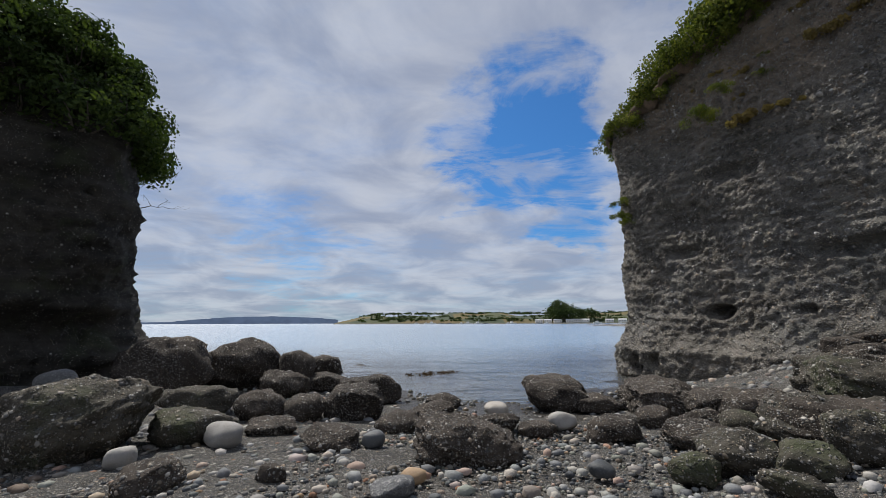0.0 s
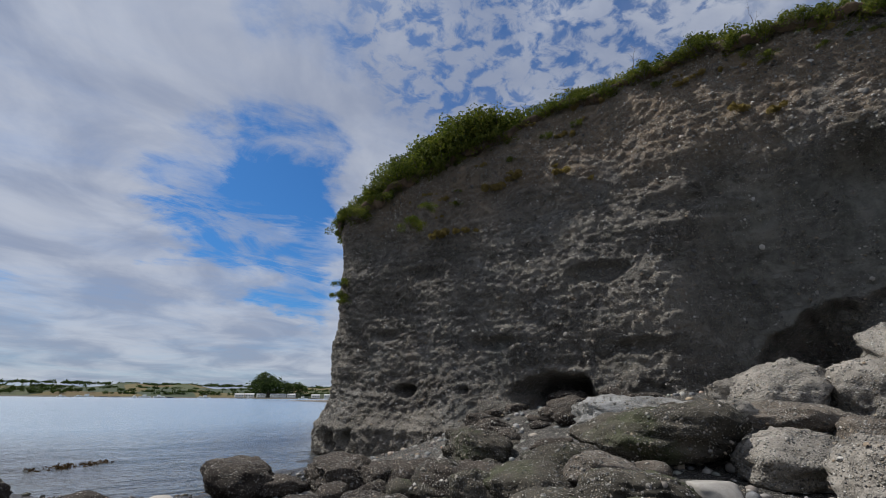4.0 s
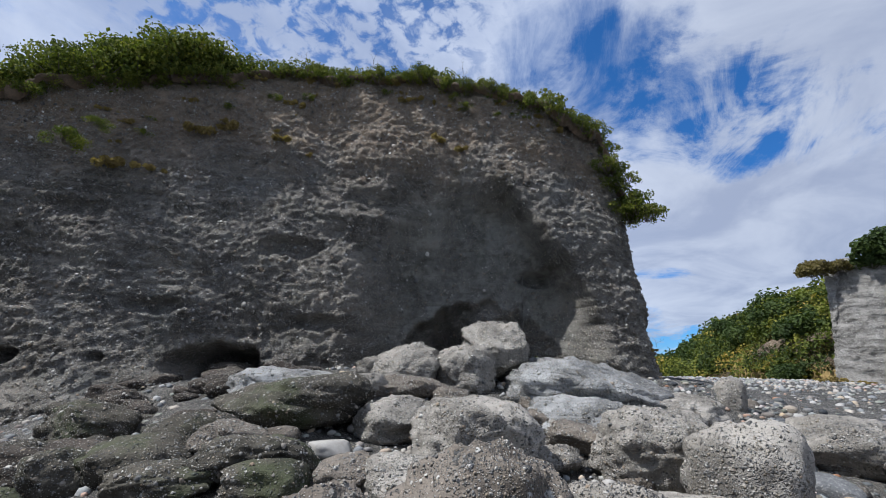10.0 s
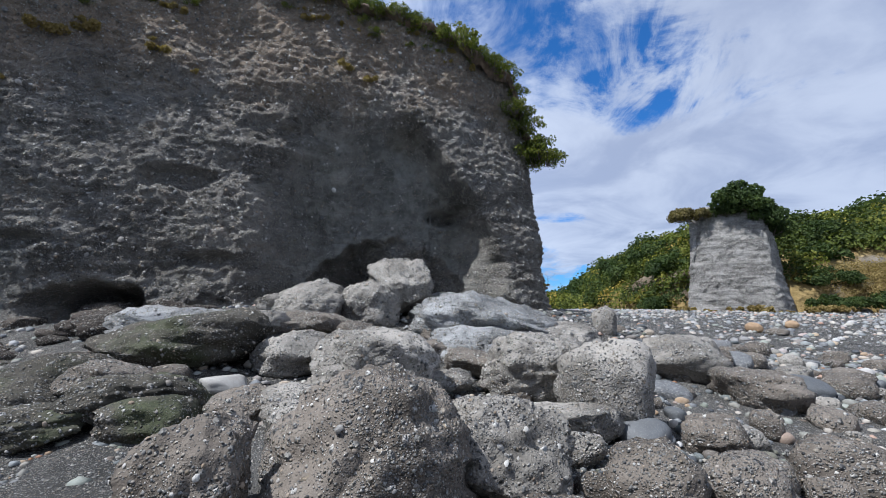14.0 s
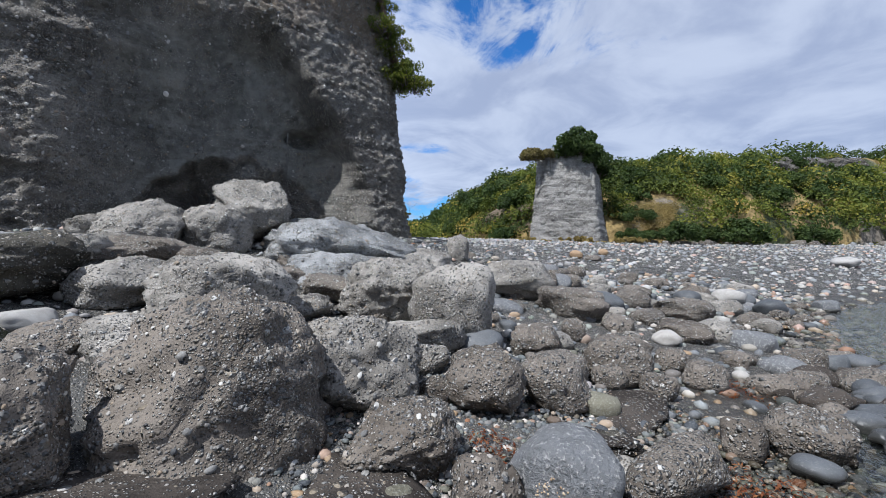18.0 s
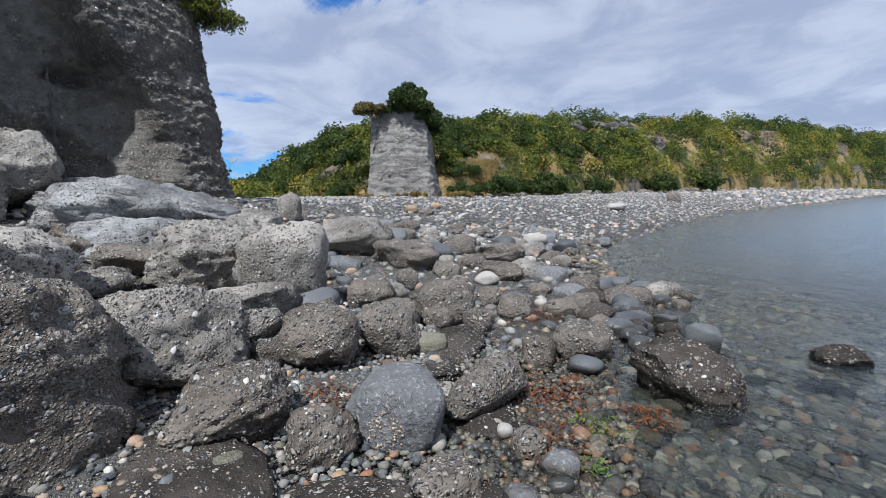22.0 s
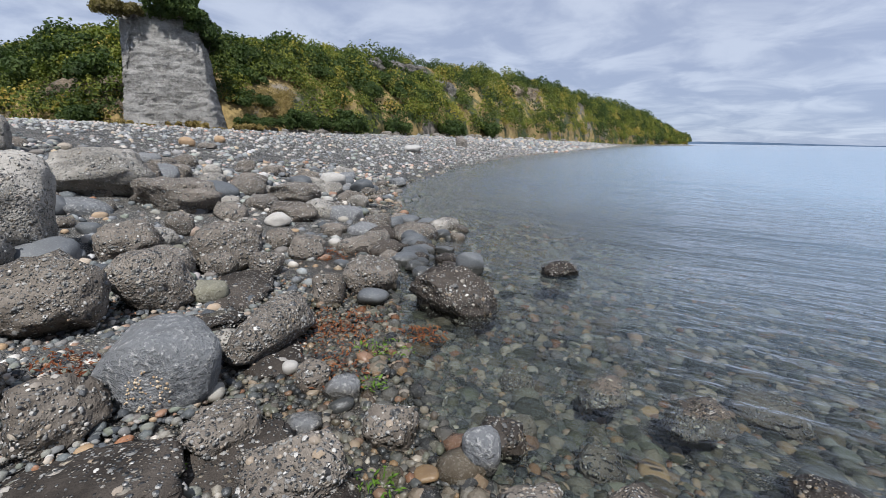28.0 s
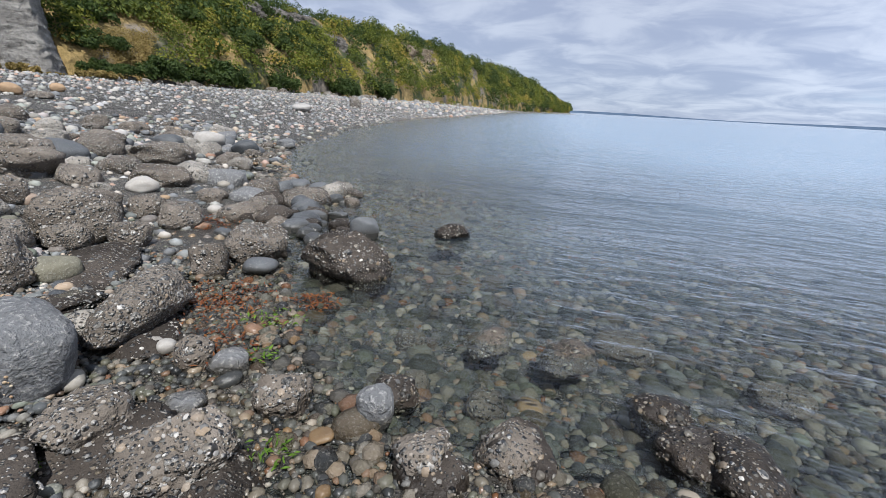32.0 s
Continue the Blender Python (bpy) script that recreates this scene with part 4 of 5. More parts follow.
M_SCRUB = leafy("hillside_scrub", (0.0, (0.022, 0.036, 0.011)), (0.28, (0.065, 0.088, 0.02)), (0.52, (0.13, 0.15, 0.028)), (0.76, (0.24, 0.22, 0.042)), (1.0, (0.44, 0.29, 0.085)), tone=True)
scrub("scrub", 81, 3000, M_SCRUB, 1.5, 25, 1.1, "mixed green scrub covering the coastal slope", per=150, hold=lambda p: patch_noise(p, -0.55 - 0.3 * (p[1] < -60), 82) and not (127.5 < math.degrees(math.atan2(p[0] - 0.3, p[1] + 1.4)) < 134 and p[2] < 6.0))
scrub("dark_scrub", 83, 1000, M_TREE, 2, 25, 1.25, "dark evergreen bushes on the coastal slope", per=170, hold=lambda p: patch_noise(p, 0.1, 85))
scrub("ridge_trees", 84, 260, M_TREE, 24, 26, 1.15, "dark trees along the crest of the coastal slope", per=200)
scrub("golden_grass", 87, 5200, M_DRY, 2.5, 7.5, 0.5, "golden dry grass on the open slope beside the pillar", lambda p: 128 < math.degrees(math.atan2(p[0] - 0.3, p[1] + 1.4)) < 133.5, 45, True)
scrub("dry_grass", 86, 1500, M_DRY, 0.5, 16, 0.5, "golden dry grass at the foot of the slope", lambda p: not patch_noise(p, 0.0, 82), 45)


# ---- the far shore across the bay ----
def far_ring(az, dist, z):
    return np.c_[np.sin(np.radians(az)) * dist, np.cos(np.radians(az)) * dist, z]


def far_shore():
    az = np.linspace(-14.2, 30, 150)
    rise = np.clip((az + 14.2) / 6, 0, 1) ** 0.8
    top = rise * (19 + 4 * np.sin(az * 0.35) + 2.5 * np.sin(az * 1.1))
    lines = [far_ring(az, 760 + 0 * az, -1 + 0 * az), far_ring(az, 768 + 0 * az, 1.2 * rise), far_ring(az, 785 + 0 * az, 2.2 * rise)]
    for k in np.linspace(0.1, 1, 12):
        lines.append(far_ring(az, 785 + 260 * k, 2.2 * rise + top * k ** 0.8))
    lines.append(far_ring(az, 1300 + 0 * az, top * 0.6))
    p = np.array(lines)
    p[3:, :, 2] += 0.8 * waves(p[3:].reshape(-1, 3) * 0.03, 91, 3).reshape(p[3:].shape[:2])
    return p, az


def field_material():
    m, w = material("farm_fields")
    p = w.n("ShaderNodeNewGeometry").outputs["Position"]
    z = w.n("ShaderNodeSeparateXYZ", None, i0=p).outputs[2]
    q = w.n("ShaderNodeMapping", None, Vector=p, Scale=(1.0, 0.45, 0.0))
    v = w.n("ShaderNodeTexVoronoi", None, Vector=q, Scale=0.018)
    pick = w.n("ShaderNodeSeparateColor", None, i0=v.outputs["Color"]).outputs[0]
    c = w.ramp(pick, (0.0, (0.03, 0.045, 0.015)), (0.35, (0.09, 0.062, 0.014)), (0.6, (0.1, 0.078, 0.02)), (0.8, (0.05, 0.06, 0.015)), (1.0, (0.075, 0.056, 0.015)), step=True)
    c = w.mix(w.range(w.math("ADD", z, w.math("MULTIPLY", w.noise(p, 0.05), 2.0)), 3.0, 2.2), c, (0.085, 0.08, 0.065))
    finish(w, c, 0.95, w.noise(p, 0.4, 4.0), 0.5, 0.5)
    return m


far_pts, far_az = far_shore()
tagged(new("far_shore", mesh_from("far_shore", far_pts.reshape(-1, 3), grid_faces(*far_pts.shape[:2]), field_material())),
       "low farmland shore with golden fields across the bay", "shore", kind="structure")


def far_trees(name, seed, spots, mat, label):
    """spots: bearing, distance, base height, crown height, crown width."""
    rng = np.random.default_rng(seed)
    cs, os_, ss = [], [], []
    for az, d, z, h, wdt in spots:
        base = far_ring(np.array([az]), d, np.array([z]))[0]
        for _ in range(6):
            cc = base + rng.normal(size=3) * (wdt * 0.28, wdt * 0.28, h * 0.14) + (0, 0, h * 0.55)
            q = rng.normal(size=(11, 3))
            q /= np.linalg.norm(q, axis=1)[:, None]
            cs.append(cc + q * (wdt * 0.3, wdt * 0.3, h * 0.34) * rng.uniform(0.6, 1.05, (11, 1)))
            os_.append(q)
            ss.append(np.full(11, 0.2 * wdt))
    v, f = leaf_quads(np.concatenate(cs), np.concatenate(os_), np.concatenate(ss), rng, 1.2)
    return tagged(new(name, mesh_from(name, v, f, mat, False)), label, "trees", kind="stuff")


rng = np.random.default_rng(93)
spots = []
for _ in range(620):
    a = rng.uniform(-11, 29)
    k = rng.choice((0.08, 0.22, 0.5, 0.95, 0.98, 1.0, 1.0))
    r = min(1, (a + 14.2) / 6) ** 0.8
    spots.append((a, 785 + 260 * k, r * (2.2 + 20 * k ** 0.8) - 1, rng.uniform(3.5, 7), rng.uniform(4, 10)))
far_trees("far_trees", 94, spots, M_TREE, "hedges and trees among the fields across the bay")
# the one big round tree by the far houses
root = new("round_tree")
tagged(root, "large dark round-crowned tree near the far houses", "tree")
root.matrix_basis = pose(*far_ring(np.array([15.4]), 800, np.array([2.0]))[0].tolist(), 0, 0, -16) @ Matrix.Scale(1.55, 4)
rng = np.random.default_rng(95)
c, d = crown_points(rng, 4200, [(rng.uniform(-17, 9), rng.normal() * 5, rng.uniform(8, 21), rng.uniform(7, 10)) for _ in range(14)] + [(rng.uniform(12, 36), rng.normal() * 4, rng.uniform(5, 13), rng.uniform(5, 7)) for _ in range(9)])
v, f = leaf_quads(c, d, 1.6, rng, 1.3)
part("crown", mesh_from("crown", v, f, M_TREE, False), None, root)
tv, tf = twigs(rng, [(0, 0, 12, 3), (3, 0, 12, 3)], 0.8)
part("trunk", mesh_from("trunk", tv, tf, M_BARK), None, root)


# ---- houses and boats on the far shore ----
def plain(name, colour, rough=0.7):
    m, w = material(name)
    p = place(w)
    n = w.noise(p, 1.5, 4.0)
    finish(w, w.mix(w.math("MULTIPLY", w.range(n, 0.4, 0.7), 0.3), colour, tuple(c * 0.6 for c in colour)), rough)
    return m


M_WHITE, M_ROOF, M_DKBOAT = plain("white_paint", (0.75, 0.74, 0.70)), plain("grey_roofing", (0.42, 0.42, 0.43)), plain("dark_hull", (0.08, 0.10, 0.14))
M_PANE = plain("dark_window", (0.04, 0.05, 0.06), 0.2)


def box(x0, x1, y0, y1, z0, z1, taper=0.0):
    bm = bmesh.new()
    v = [bm.verts.new(p) for p in ((x0, y0, z0), (x1, y0, z0), (x1, y1, z0), (x0, y1, z0), (x0 - taper, y0 - taper, z1), (x1 + taper, y0 - taper, z1), (x1 + taper, y1 + taper, z1), (x0 - taper, y1 + taper, z1))]
    for q in ((3, 2, 1, 0), (4, 5, 6, 7), (0, 1, 5, 4), (1, 2, 6, 5), (2, 3, 7, 6), (3, 0, 4, 7)):
        bm.faces.new([v[k] for k in q])
    return bm


def gable(w, d, z0, z1, over=0.4):
    bm = bmesh.new()
    a, b = w / 2 + over, d / 2 + over
    v = [bm.verts.new(p) for p in ((-a, -b, z0), (a, -b, z0), (a, b, z0), (-a, b, z0), (-a, 0, z1), (a, 0, z1))]
    for q in ((0, 1, 5, 4), (2, 3, 4, 5), (1, 2, 5), (3, 0, 4), (3, 2, 1, 0)):
        bm.faces.new([v[k] for k in q])
    return bm


def house(wide, deep, high):
    h = new("house")
    part("wall", box(-wide / 2, wide / 2, -deep / 2, deep / 2, -1.5, high), M_WHITE, h)
    part("roof", gable(wide, deep, high, high + deep * 0.3), M_ROOF, h)
    for k in (-0.3, 0.0, 0.3):
        part("window", box(k * wide - 0.7, k * wide + 0.7, -deep / 2 - 0.05, -deep / 2 + 0.1, high * 0.4, high * 0.75), M_PANE, h)
    return tagged(h, "white house with a grey gabled roof by the far beach", "house", "houses across the bay")


def hull(length, beam, high, mat, boat):
    bm = bmesh.new()
    rings = []
    for k in range(9):
        s = k / 8
        b = beam / 2 * (1 - (2 * max(s - 0.45, 0) / 1.1) ** 2)
        x = (s - 0.5) * length
        sheer = high * (1 + 0.5 * (s - 0.4) ** 2)
        rings.append([bm.verts.new(p) for p in ((x, -b, sheer), (x, -b * 0.75, 0), (x, 0, -0.35), (x, b * 0.75, 0), (x, b, sheer))])
    for a, c in zip(rings, rings[1:]):
        for j in range(4):
            bm.faces.new((a[j], a[j + 1], c[j + 1], c[j]))
        bm.faces.new((a[4], a[0], c[0], c[4]))
    bm.faces.new(rings[0])
    return part("hull", bm, mat, boat)


def fishing_boat(length, mat, cabin=True):
    b = new("fishing_boat")
    hull(length, length * 0.3, length * 0.11, mat, b)
    if cabin:
        part("cabin", box(-length * 0.22, length * 0.08, -length * 0.09, length * 0.09, length * 0.1, length * 0.27), M_WHITE, b)
        part("mast", box(-0.07, 0.07, -0.07, 0.07, length * 0.1, length * 0.5), M_ROOF, b)
    return tagged(b, "small moored fishing boat on calm water", "boat", "boats moored across the bay")


def far_pose(az, d, z, turn):
    x, y, _ = far_ring(np.array([az]), d, np.array([0.0]))[0]
    return pose(x, y, z, 0, 0, turn - az)


first = house(13, 7, 3.2)
first.matrix_basis = far_pose(12.4, 781, 2.6, 8)
for az, d, z, turn in ((13.5, 783, 2.8, -10), (14.7, 782, 2.6, 15), (16.2, 781, 2.5, 0), (17.0, 784, 2.8, 5), (18.1, 783, 3.0, -14), (20.9, 781, 2.6, 4), (22.4, 783, 3.0, -6)):
    copy_thing(first, far_pose(az, d, z, turn))
boats = [fishing_boat(9, M_WHITE), fishing_boat(14, M_WHITE), fishing_boat(8, M_DKBOAT, False)]
for b, az in zip(boats, (-3.5, 4.6, -0.2)):
    b.matrix_basis = far_pose(az, 740, 0.1, 12)
for k, (az, d, turn) in enumerate(((-2.2, 745, 30), (-1.5, 730, -20), (0.8, 742, 8), (2.4, 735, 60), (3.3, 744, -8), (5.6, 748, 20), (8.5, 738, 4), (9.0, 745, 15), (12.5, 742, -5), (13.4, 738, 10), (19.5, 744, 12), (20.6, 740, -4), (22.2, 735, 9))):
    copy_thing(boats[k % 3], far_pose(az, d, 0.1, turn))


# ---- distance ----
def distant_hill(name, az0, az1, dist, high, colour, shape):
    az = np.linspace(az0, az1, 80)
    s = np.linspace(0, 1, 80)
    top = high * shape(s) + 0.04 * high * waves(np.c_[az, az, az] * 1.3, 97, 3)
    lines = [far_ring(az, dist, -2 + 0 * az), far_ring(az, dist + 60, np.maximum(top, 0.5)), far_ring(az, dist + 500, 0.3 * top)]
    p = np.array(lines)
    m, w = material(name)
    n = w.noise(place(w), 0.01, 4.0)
    # glowing backdrop: daylight, and haze on the blue ones, are painted into the colour
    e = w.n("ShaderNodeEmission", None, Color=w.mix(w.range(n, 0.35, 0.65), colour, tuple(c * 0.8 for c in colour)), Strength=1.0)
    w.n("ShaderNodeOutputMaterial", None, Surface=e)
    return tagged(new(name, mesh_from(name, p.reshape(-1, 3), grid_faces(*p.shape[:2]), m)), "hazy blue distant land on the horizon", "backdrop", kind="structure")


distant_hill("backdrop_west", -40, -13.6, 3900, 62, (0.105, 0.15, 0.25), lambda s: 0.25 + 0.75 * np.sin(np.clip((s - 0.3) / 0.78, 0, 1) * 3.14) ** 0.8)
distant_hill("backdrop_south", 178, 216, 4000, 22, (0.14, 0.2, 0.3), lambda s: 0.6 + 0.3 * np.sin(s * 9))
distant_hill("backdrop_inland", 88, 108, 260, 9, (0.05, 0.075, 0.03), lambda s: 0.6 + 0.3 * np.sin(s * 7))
# ---- rocks ----
LABELS = {"conglomerate_rock": ("light grey conglomerate boulder studded with small pebbles", "boulder"), "dark_brown_conglomerate": ("dark brown conglomerate boulder near the water", "boulder"), "brown_conglomerate": ("grey-brown conglomerate boulder with embedded gravel", "boulder"),
          "algae_conglomerate": ("conglomerate boulder with a green film of algae", "boulder"), "grey_boulder": ("smooth grey water-worn boulder", "boulder"), "blue_grey_bedrock": ("blue-grey layered bedrock shelf below the cliff", "bedrock"),
          "pale_stone": ("pale rounded stone lying on the shingle", "stone"), "dark_stone": ("dark wet rounded stone at the waterline", "stone"),
          "ochre_stone": ("ochre rounded stone lying on the shingle", "stone"), "olive_stone": ("smooth olive-tan stone lying on the shingle", "stone")}
PEBBLE_V, PEBBLE_F = ICO[1]


def pebbles(centres, radii, seed, flat=0.65, normals=None, level=1, cut=-0.5):
    """Many low stones in one mesh."""
    rng = np.random.default_rng(seed)
    n = len(centres)
    bv, bf = ICO[level]
    bf = bf[bv[bf].mean(1)[:, 2] > cut]  # the buried side stays open
    v = np.repeat(bv[None], n, 0) * (1 + rng.normal(scale=0.10 if level == 1 else 0.05, size=(n, len(bv), 1)))
    v = v * np.stack([rng.uniform(0.75, 1.25, n), rng.uniform(0.7, 1.0, n), flat * rng.uniform(0.7, 1.2, n)], 1)[:, None]
    a = rng.uniform(0, 6.283, n)
    c, s = np.cos(a)[:, None], np.sin(a)[:, None]
    v = np.stack([c * v[..., 0] - s * v[..., 1], s * v[..., 0] + c * v[..., 1], v[..., 2]], 2)
    if normals is not None:  # lay the flat side on the surface
        t1 = np.cross(normals, (0.3, 0.2, 0.93))
        t1 /= np.linalg.norm(t1, axis=1)[:, None] + 1e-9
        t2 = np.cross(normals, t1)
        v = v[..., :1] * t1[:, None] + v[..., 1:2] * t2[:, None] + v[..., 2:] * normals[:, None]
    v = v * np.asarray(radii)[:, None, None] + np.asarray(centres)[:, None]
    f = (bf[None] + (np.arange(n) * len(bv))[:, None, None]).reshape(-1, 3)
    return v.reshape(-1, 3), f


def rock(mat, x, y, z, rx, ry, rz, turn, level, seed, ledge=0.0):
    rng = np.random.default_rng(seed)
    worn = mat.name.endswith("stone") or mat.name.startswith("grey")
    grey = mat.name.startswith("grey")
    p, f = stone_shape(level, seed * 13, 0.3 if grey else 0.15, 0.03 if grey else 0.012 if worn else 0.13, ledge)
    if not worn:
        p = p * 1.06
    rot = np.array(Euler((radians(rng.uniform(-9, 9)), radians(rng.uniform(-9, 9)), 0)).to_matrix())
    v = (p * (rx, ry, rz)) @ rot.T
    name, kind = LABELS[mat.name][0], LABELS[mat.name][1]
    ob = tagged(new(kind, mesh_from(kind, v, f, mat)), name, kind, "stones on the beach" if kind == "stone" else "boulders on the beach")
    ob.matrix_basis = pose(x, y, z, 0, 0, turn)
    if not worn and level >= 4:  # stones standing proud of the weathered surface
        me = ob.data
        nor = np.zeros(len(v) * 3, np.float32)
        me.vertices.foreach_get("normal", nor)
        nor = nor.reshape(-1, 3)
        k = rng.choice(len(v), min(len(v) // 6, int(120 + 1300 * (rx + ry) * max(rz, 0.2))), replace=False)
        r = rng.uniform(0.005, 0.012, len(k)) * (1 + 1.1 * (rng.random(len(k)) > 0.93)) * (1 + 0.5 * rx)
        pv, pf = pebbles(v[k] + nor[k] * r[:, None] * 0.15, r, seed + 3, 0.6, nor[k], cut=0.0)
        tagged(part("embedded_gravel", mesh_from("embedded_gravel", pv, pf, M_SPECKS), None, ob), kind="stuff")
    return ob


# stones weathering out of the bluffs
def face_gravel(name, grid, count, lo, hi, seed, parent, top=1.0, quiet=None):
    rng = np.random.default_rng(seed)
    rows, cols = grid.shape[:2]
    r, c = rng.integers(2, int(rows * top) - 2, count), rng.integers(2, cols - 2, count)
    a, b = grid[r + 1, c] - grid[r - 1, c], grid[r, c + 1] - grid[r, c - 1]
    n = np.cross(a, b)
    n /= np.linalg.norm(n, axis=1)[:, None] + 1e-9
    crowd = waves(grid[r, c] * (0.8, 0.8, 2.4), seed + 1, 3)
    keep = crowd > rng.uniform(-0.9, 0.9, count)
    if quiet:
        keep &= quiet(grid[r, c])[1] > rng.random(count) * 0.9 + 0.1
    r, c, n = r[keep], c[keep], n[keep]
    rad = (lo + (hi - lo) * rng.random(len(r)) ** 1.6) * (1 + 1.0 * (rng.random(len(r)) > 0.985))
    v, f = pebbles(grid[r, c] + n * rad[:, None] * 0.1, rad, seed + 2, 0.65, n, cut=0.0)
    return tagged(part(name, mesh_from(name, v, f, M_SPECKS), None, parent), kind="stuff")


face_gravel("embedded_gravel", face_pts, 56000, 0.011, 0.042, 201, main_bluff, quiet=sea_cave)
face_gravel("embedded_gravel", left_pts, 1200, 0.01, 0.024, 205, left_bluff)

# ---- boulders and large stones ----

rock(M_SHORE, 1.57, -4.41, 0.02, 0.36, 0.32, 0.28, -157, 5, 29)
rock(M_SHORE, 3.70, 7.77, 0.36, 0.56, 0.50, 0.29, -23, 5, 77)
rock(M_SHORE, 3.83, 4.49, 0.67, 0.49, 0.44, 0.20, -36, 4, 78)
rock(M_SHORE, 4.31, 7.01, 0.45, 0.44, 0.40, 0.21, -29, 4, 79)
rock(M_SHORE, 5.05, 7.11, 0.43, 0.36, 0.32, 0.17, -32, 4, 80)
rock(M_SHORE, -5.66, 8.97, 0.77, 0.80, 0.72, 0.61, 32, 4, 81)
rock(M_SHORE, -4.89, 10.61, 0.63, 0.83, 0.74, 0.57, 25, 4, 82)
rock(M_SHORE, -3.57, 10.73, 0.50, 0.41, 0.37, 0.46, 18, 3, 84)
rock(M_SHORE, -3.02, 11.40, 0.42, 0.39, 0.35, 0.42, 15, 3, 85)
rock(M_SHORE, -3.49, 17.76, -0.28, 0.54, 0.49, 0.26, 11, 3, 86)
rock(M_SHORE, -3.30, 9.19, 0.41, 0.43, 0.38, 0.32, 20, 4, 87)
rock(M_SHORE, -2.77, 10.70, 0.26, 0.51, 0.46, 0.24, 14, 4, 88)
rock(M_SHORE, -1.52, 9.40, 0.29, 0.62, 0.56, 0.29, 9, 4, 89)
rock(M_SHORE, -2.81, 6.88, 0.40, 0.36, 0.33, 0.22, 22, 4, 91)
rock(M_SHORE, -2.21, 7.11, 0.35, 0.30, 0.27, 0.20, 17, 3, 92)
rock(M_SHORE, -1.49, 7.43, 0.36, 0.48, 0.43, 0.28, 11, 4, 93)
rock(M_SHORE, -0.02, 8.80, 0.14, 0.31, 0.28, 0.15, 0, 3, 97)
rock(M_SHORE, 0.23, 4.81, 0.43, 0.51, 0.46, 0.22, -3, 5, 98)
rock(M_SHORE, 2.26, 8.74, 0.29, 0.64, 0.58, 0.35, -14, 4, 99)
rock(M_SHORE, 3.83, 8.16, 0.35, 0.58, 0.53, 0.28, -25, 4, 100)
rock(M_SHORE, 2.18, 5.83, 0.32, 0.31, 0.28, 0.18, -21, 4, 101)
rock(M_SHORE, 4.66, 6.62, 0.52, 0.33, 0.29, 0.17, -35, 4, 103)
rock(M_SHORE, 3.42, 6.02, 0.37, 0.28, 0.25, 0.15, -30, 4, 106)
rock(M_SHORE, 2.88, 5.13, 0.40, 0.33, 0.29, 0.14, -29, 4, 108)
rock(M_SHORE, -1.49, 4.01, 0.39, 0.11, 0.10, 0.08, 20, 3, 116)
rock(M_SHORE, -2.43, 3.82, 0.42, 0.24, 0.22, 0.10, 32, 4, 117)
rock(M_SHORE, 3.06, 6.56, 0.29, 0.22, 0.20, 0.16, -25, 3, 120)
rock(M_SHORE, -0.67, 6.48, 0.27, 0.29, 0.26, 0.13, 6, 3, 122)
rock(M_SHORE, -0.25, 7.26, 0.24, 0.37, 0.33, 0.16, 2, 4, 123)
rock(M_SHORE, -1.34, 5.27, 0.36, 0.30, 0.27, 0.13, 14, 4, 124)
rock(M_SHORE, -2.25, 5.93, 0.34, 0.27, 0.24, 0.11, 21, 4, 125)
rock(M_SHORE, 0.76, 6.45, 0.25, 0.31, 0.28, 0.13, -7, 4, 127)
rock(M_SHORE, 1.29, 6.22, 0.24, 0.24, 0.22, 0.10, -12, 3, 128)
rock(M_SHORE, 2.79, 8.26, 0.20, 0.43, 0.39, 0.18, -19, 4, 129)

rock(M_ROCK, 2.35, -2.61, 0.14, 0.11, 0.10, 0.11, -128, 3, 6)
rock(M_ROCK, 3.61, -1.05, 0.60, 0.46, 0.41, 0.35, -93, 5, 11)
rock(M_ROCK, 4.19, -1.75, 0.45, 0.20, 0.18, 0.15, -102, 4, 12)
rock(M_ROCK, 5.15, -2.31, 0.79, 0.46, 0.41, 0.51, -106, 4, 14)
rock(M_ROCK, 6.12, -1.76, 0.88, 0.65, 0.59, 0.44, -99, 5, 15)
rock(M_ROCK, 7.77, -4.39, 0.89, 0.68, 0.61, 0.40, -115, 4, 16)
rock(M_ROCK, 3.17, -7.04, 0.10, 0.16, 0.15, 0.14, -153, 3, 27)
rock(M_ROCK, 10.47, -4.08, 1.50, 0.27, 0.24, 0.37, -107, 3, 48)
rock(M_ROCK, 8.75, 2.25, 1.72, 0.66, 0.58, 0.60, -71, 5, 53)
rock(M_ROCK, 9.25, 1.15, 1.74, 0.66, 0.60, 0.62, -79, 5, 254)
rock(M_ROCK, 9.80, 0.55, 2.25, 0.68, 0.58, 0.64, -83, 5, 255)
rock(M_ROCK, 6.07, 1.51, 1.08, 0.47, 0.42, 0.28, -69, 4, 56)
rock(M_ROCK, 5.42, 0.29, 0.99, 0.67, 0.60, 0.44, -79, 5, 57)
rock(M_APRON, 9.75, -1.3, 1.22, 1.62, 1.5, 0.78, -93, 5, 258, 0.04)
rock(M_APRON, 8.0, -0.9, 0.95, 0.8, 0.9, 0.45, -80, 5, 259, 0.03)
rock(M_ROCK, 5.86, -0.55, 0.77, 0.33, 0.30, 0.16, -89, 4, 60)
rock(M_ROCK, 12.34, -4.64, 1.50, 0.24, 0.22, 0.34, -108, 3, 74)
rock(M_ROCK, 9.16, -2.72, 1.13, 0.79, 0.71, 0.35, -103, 5, 76)

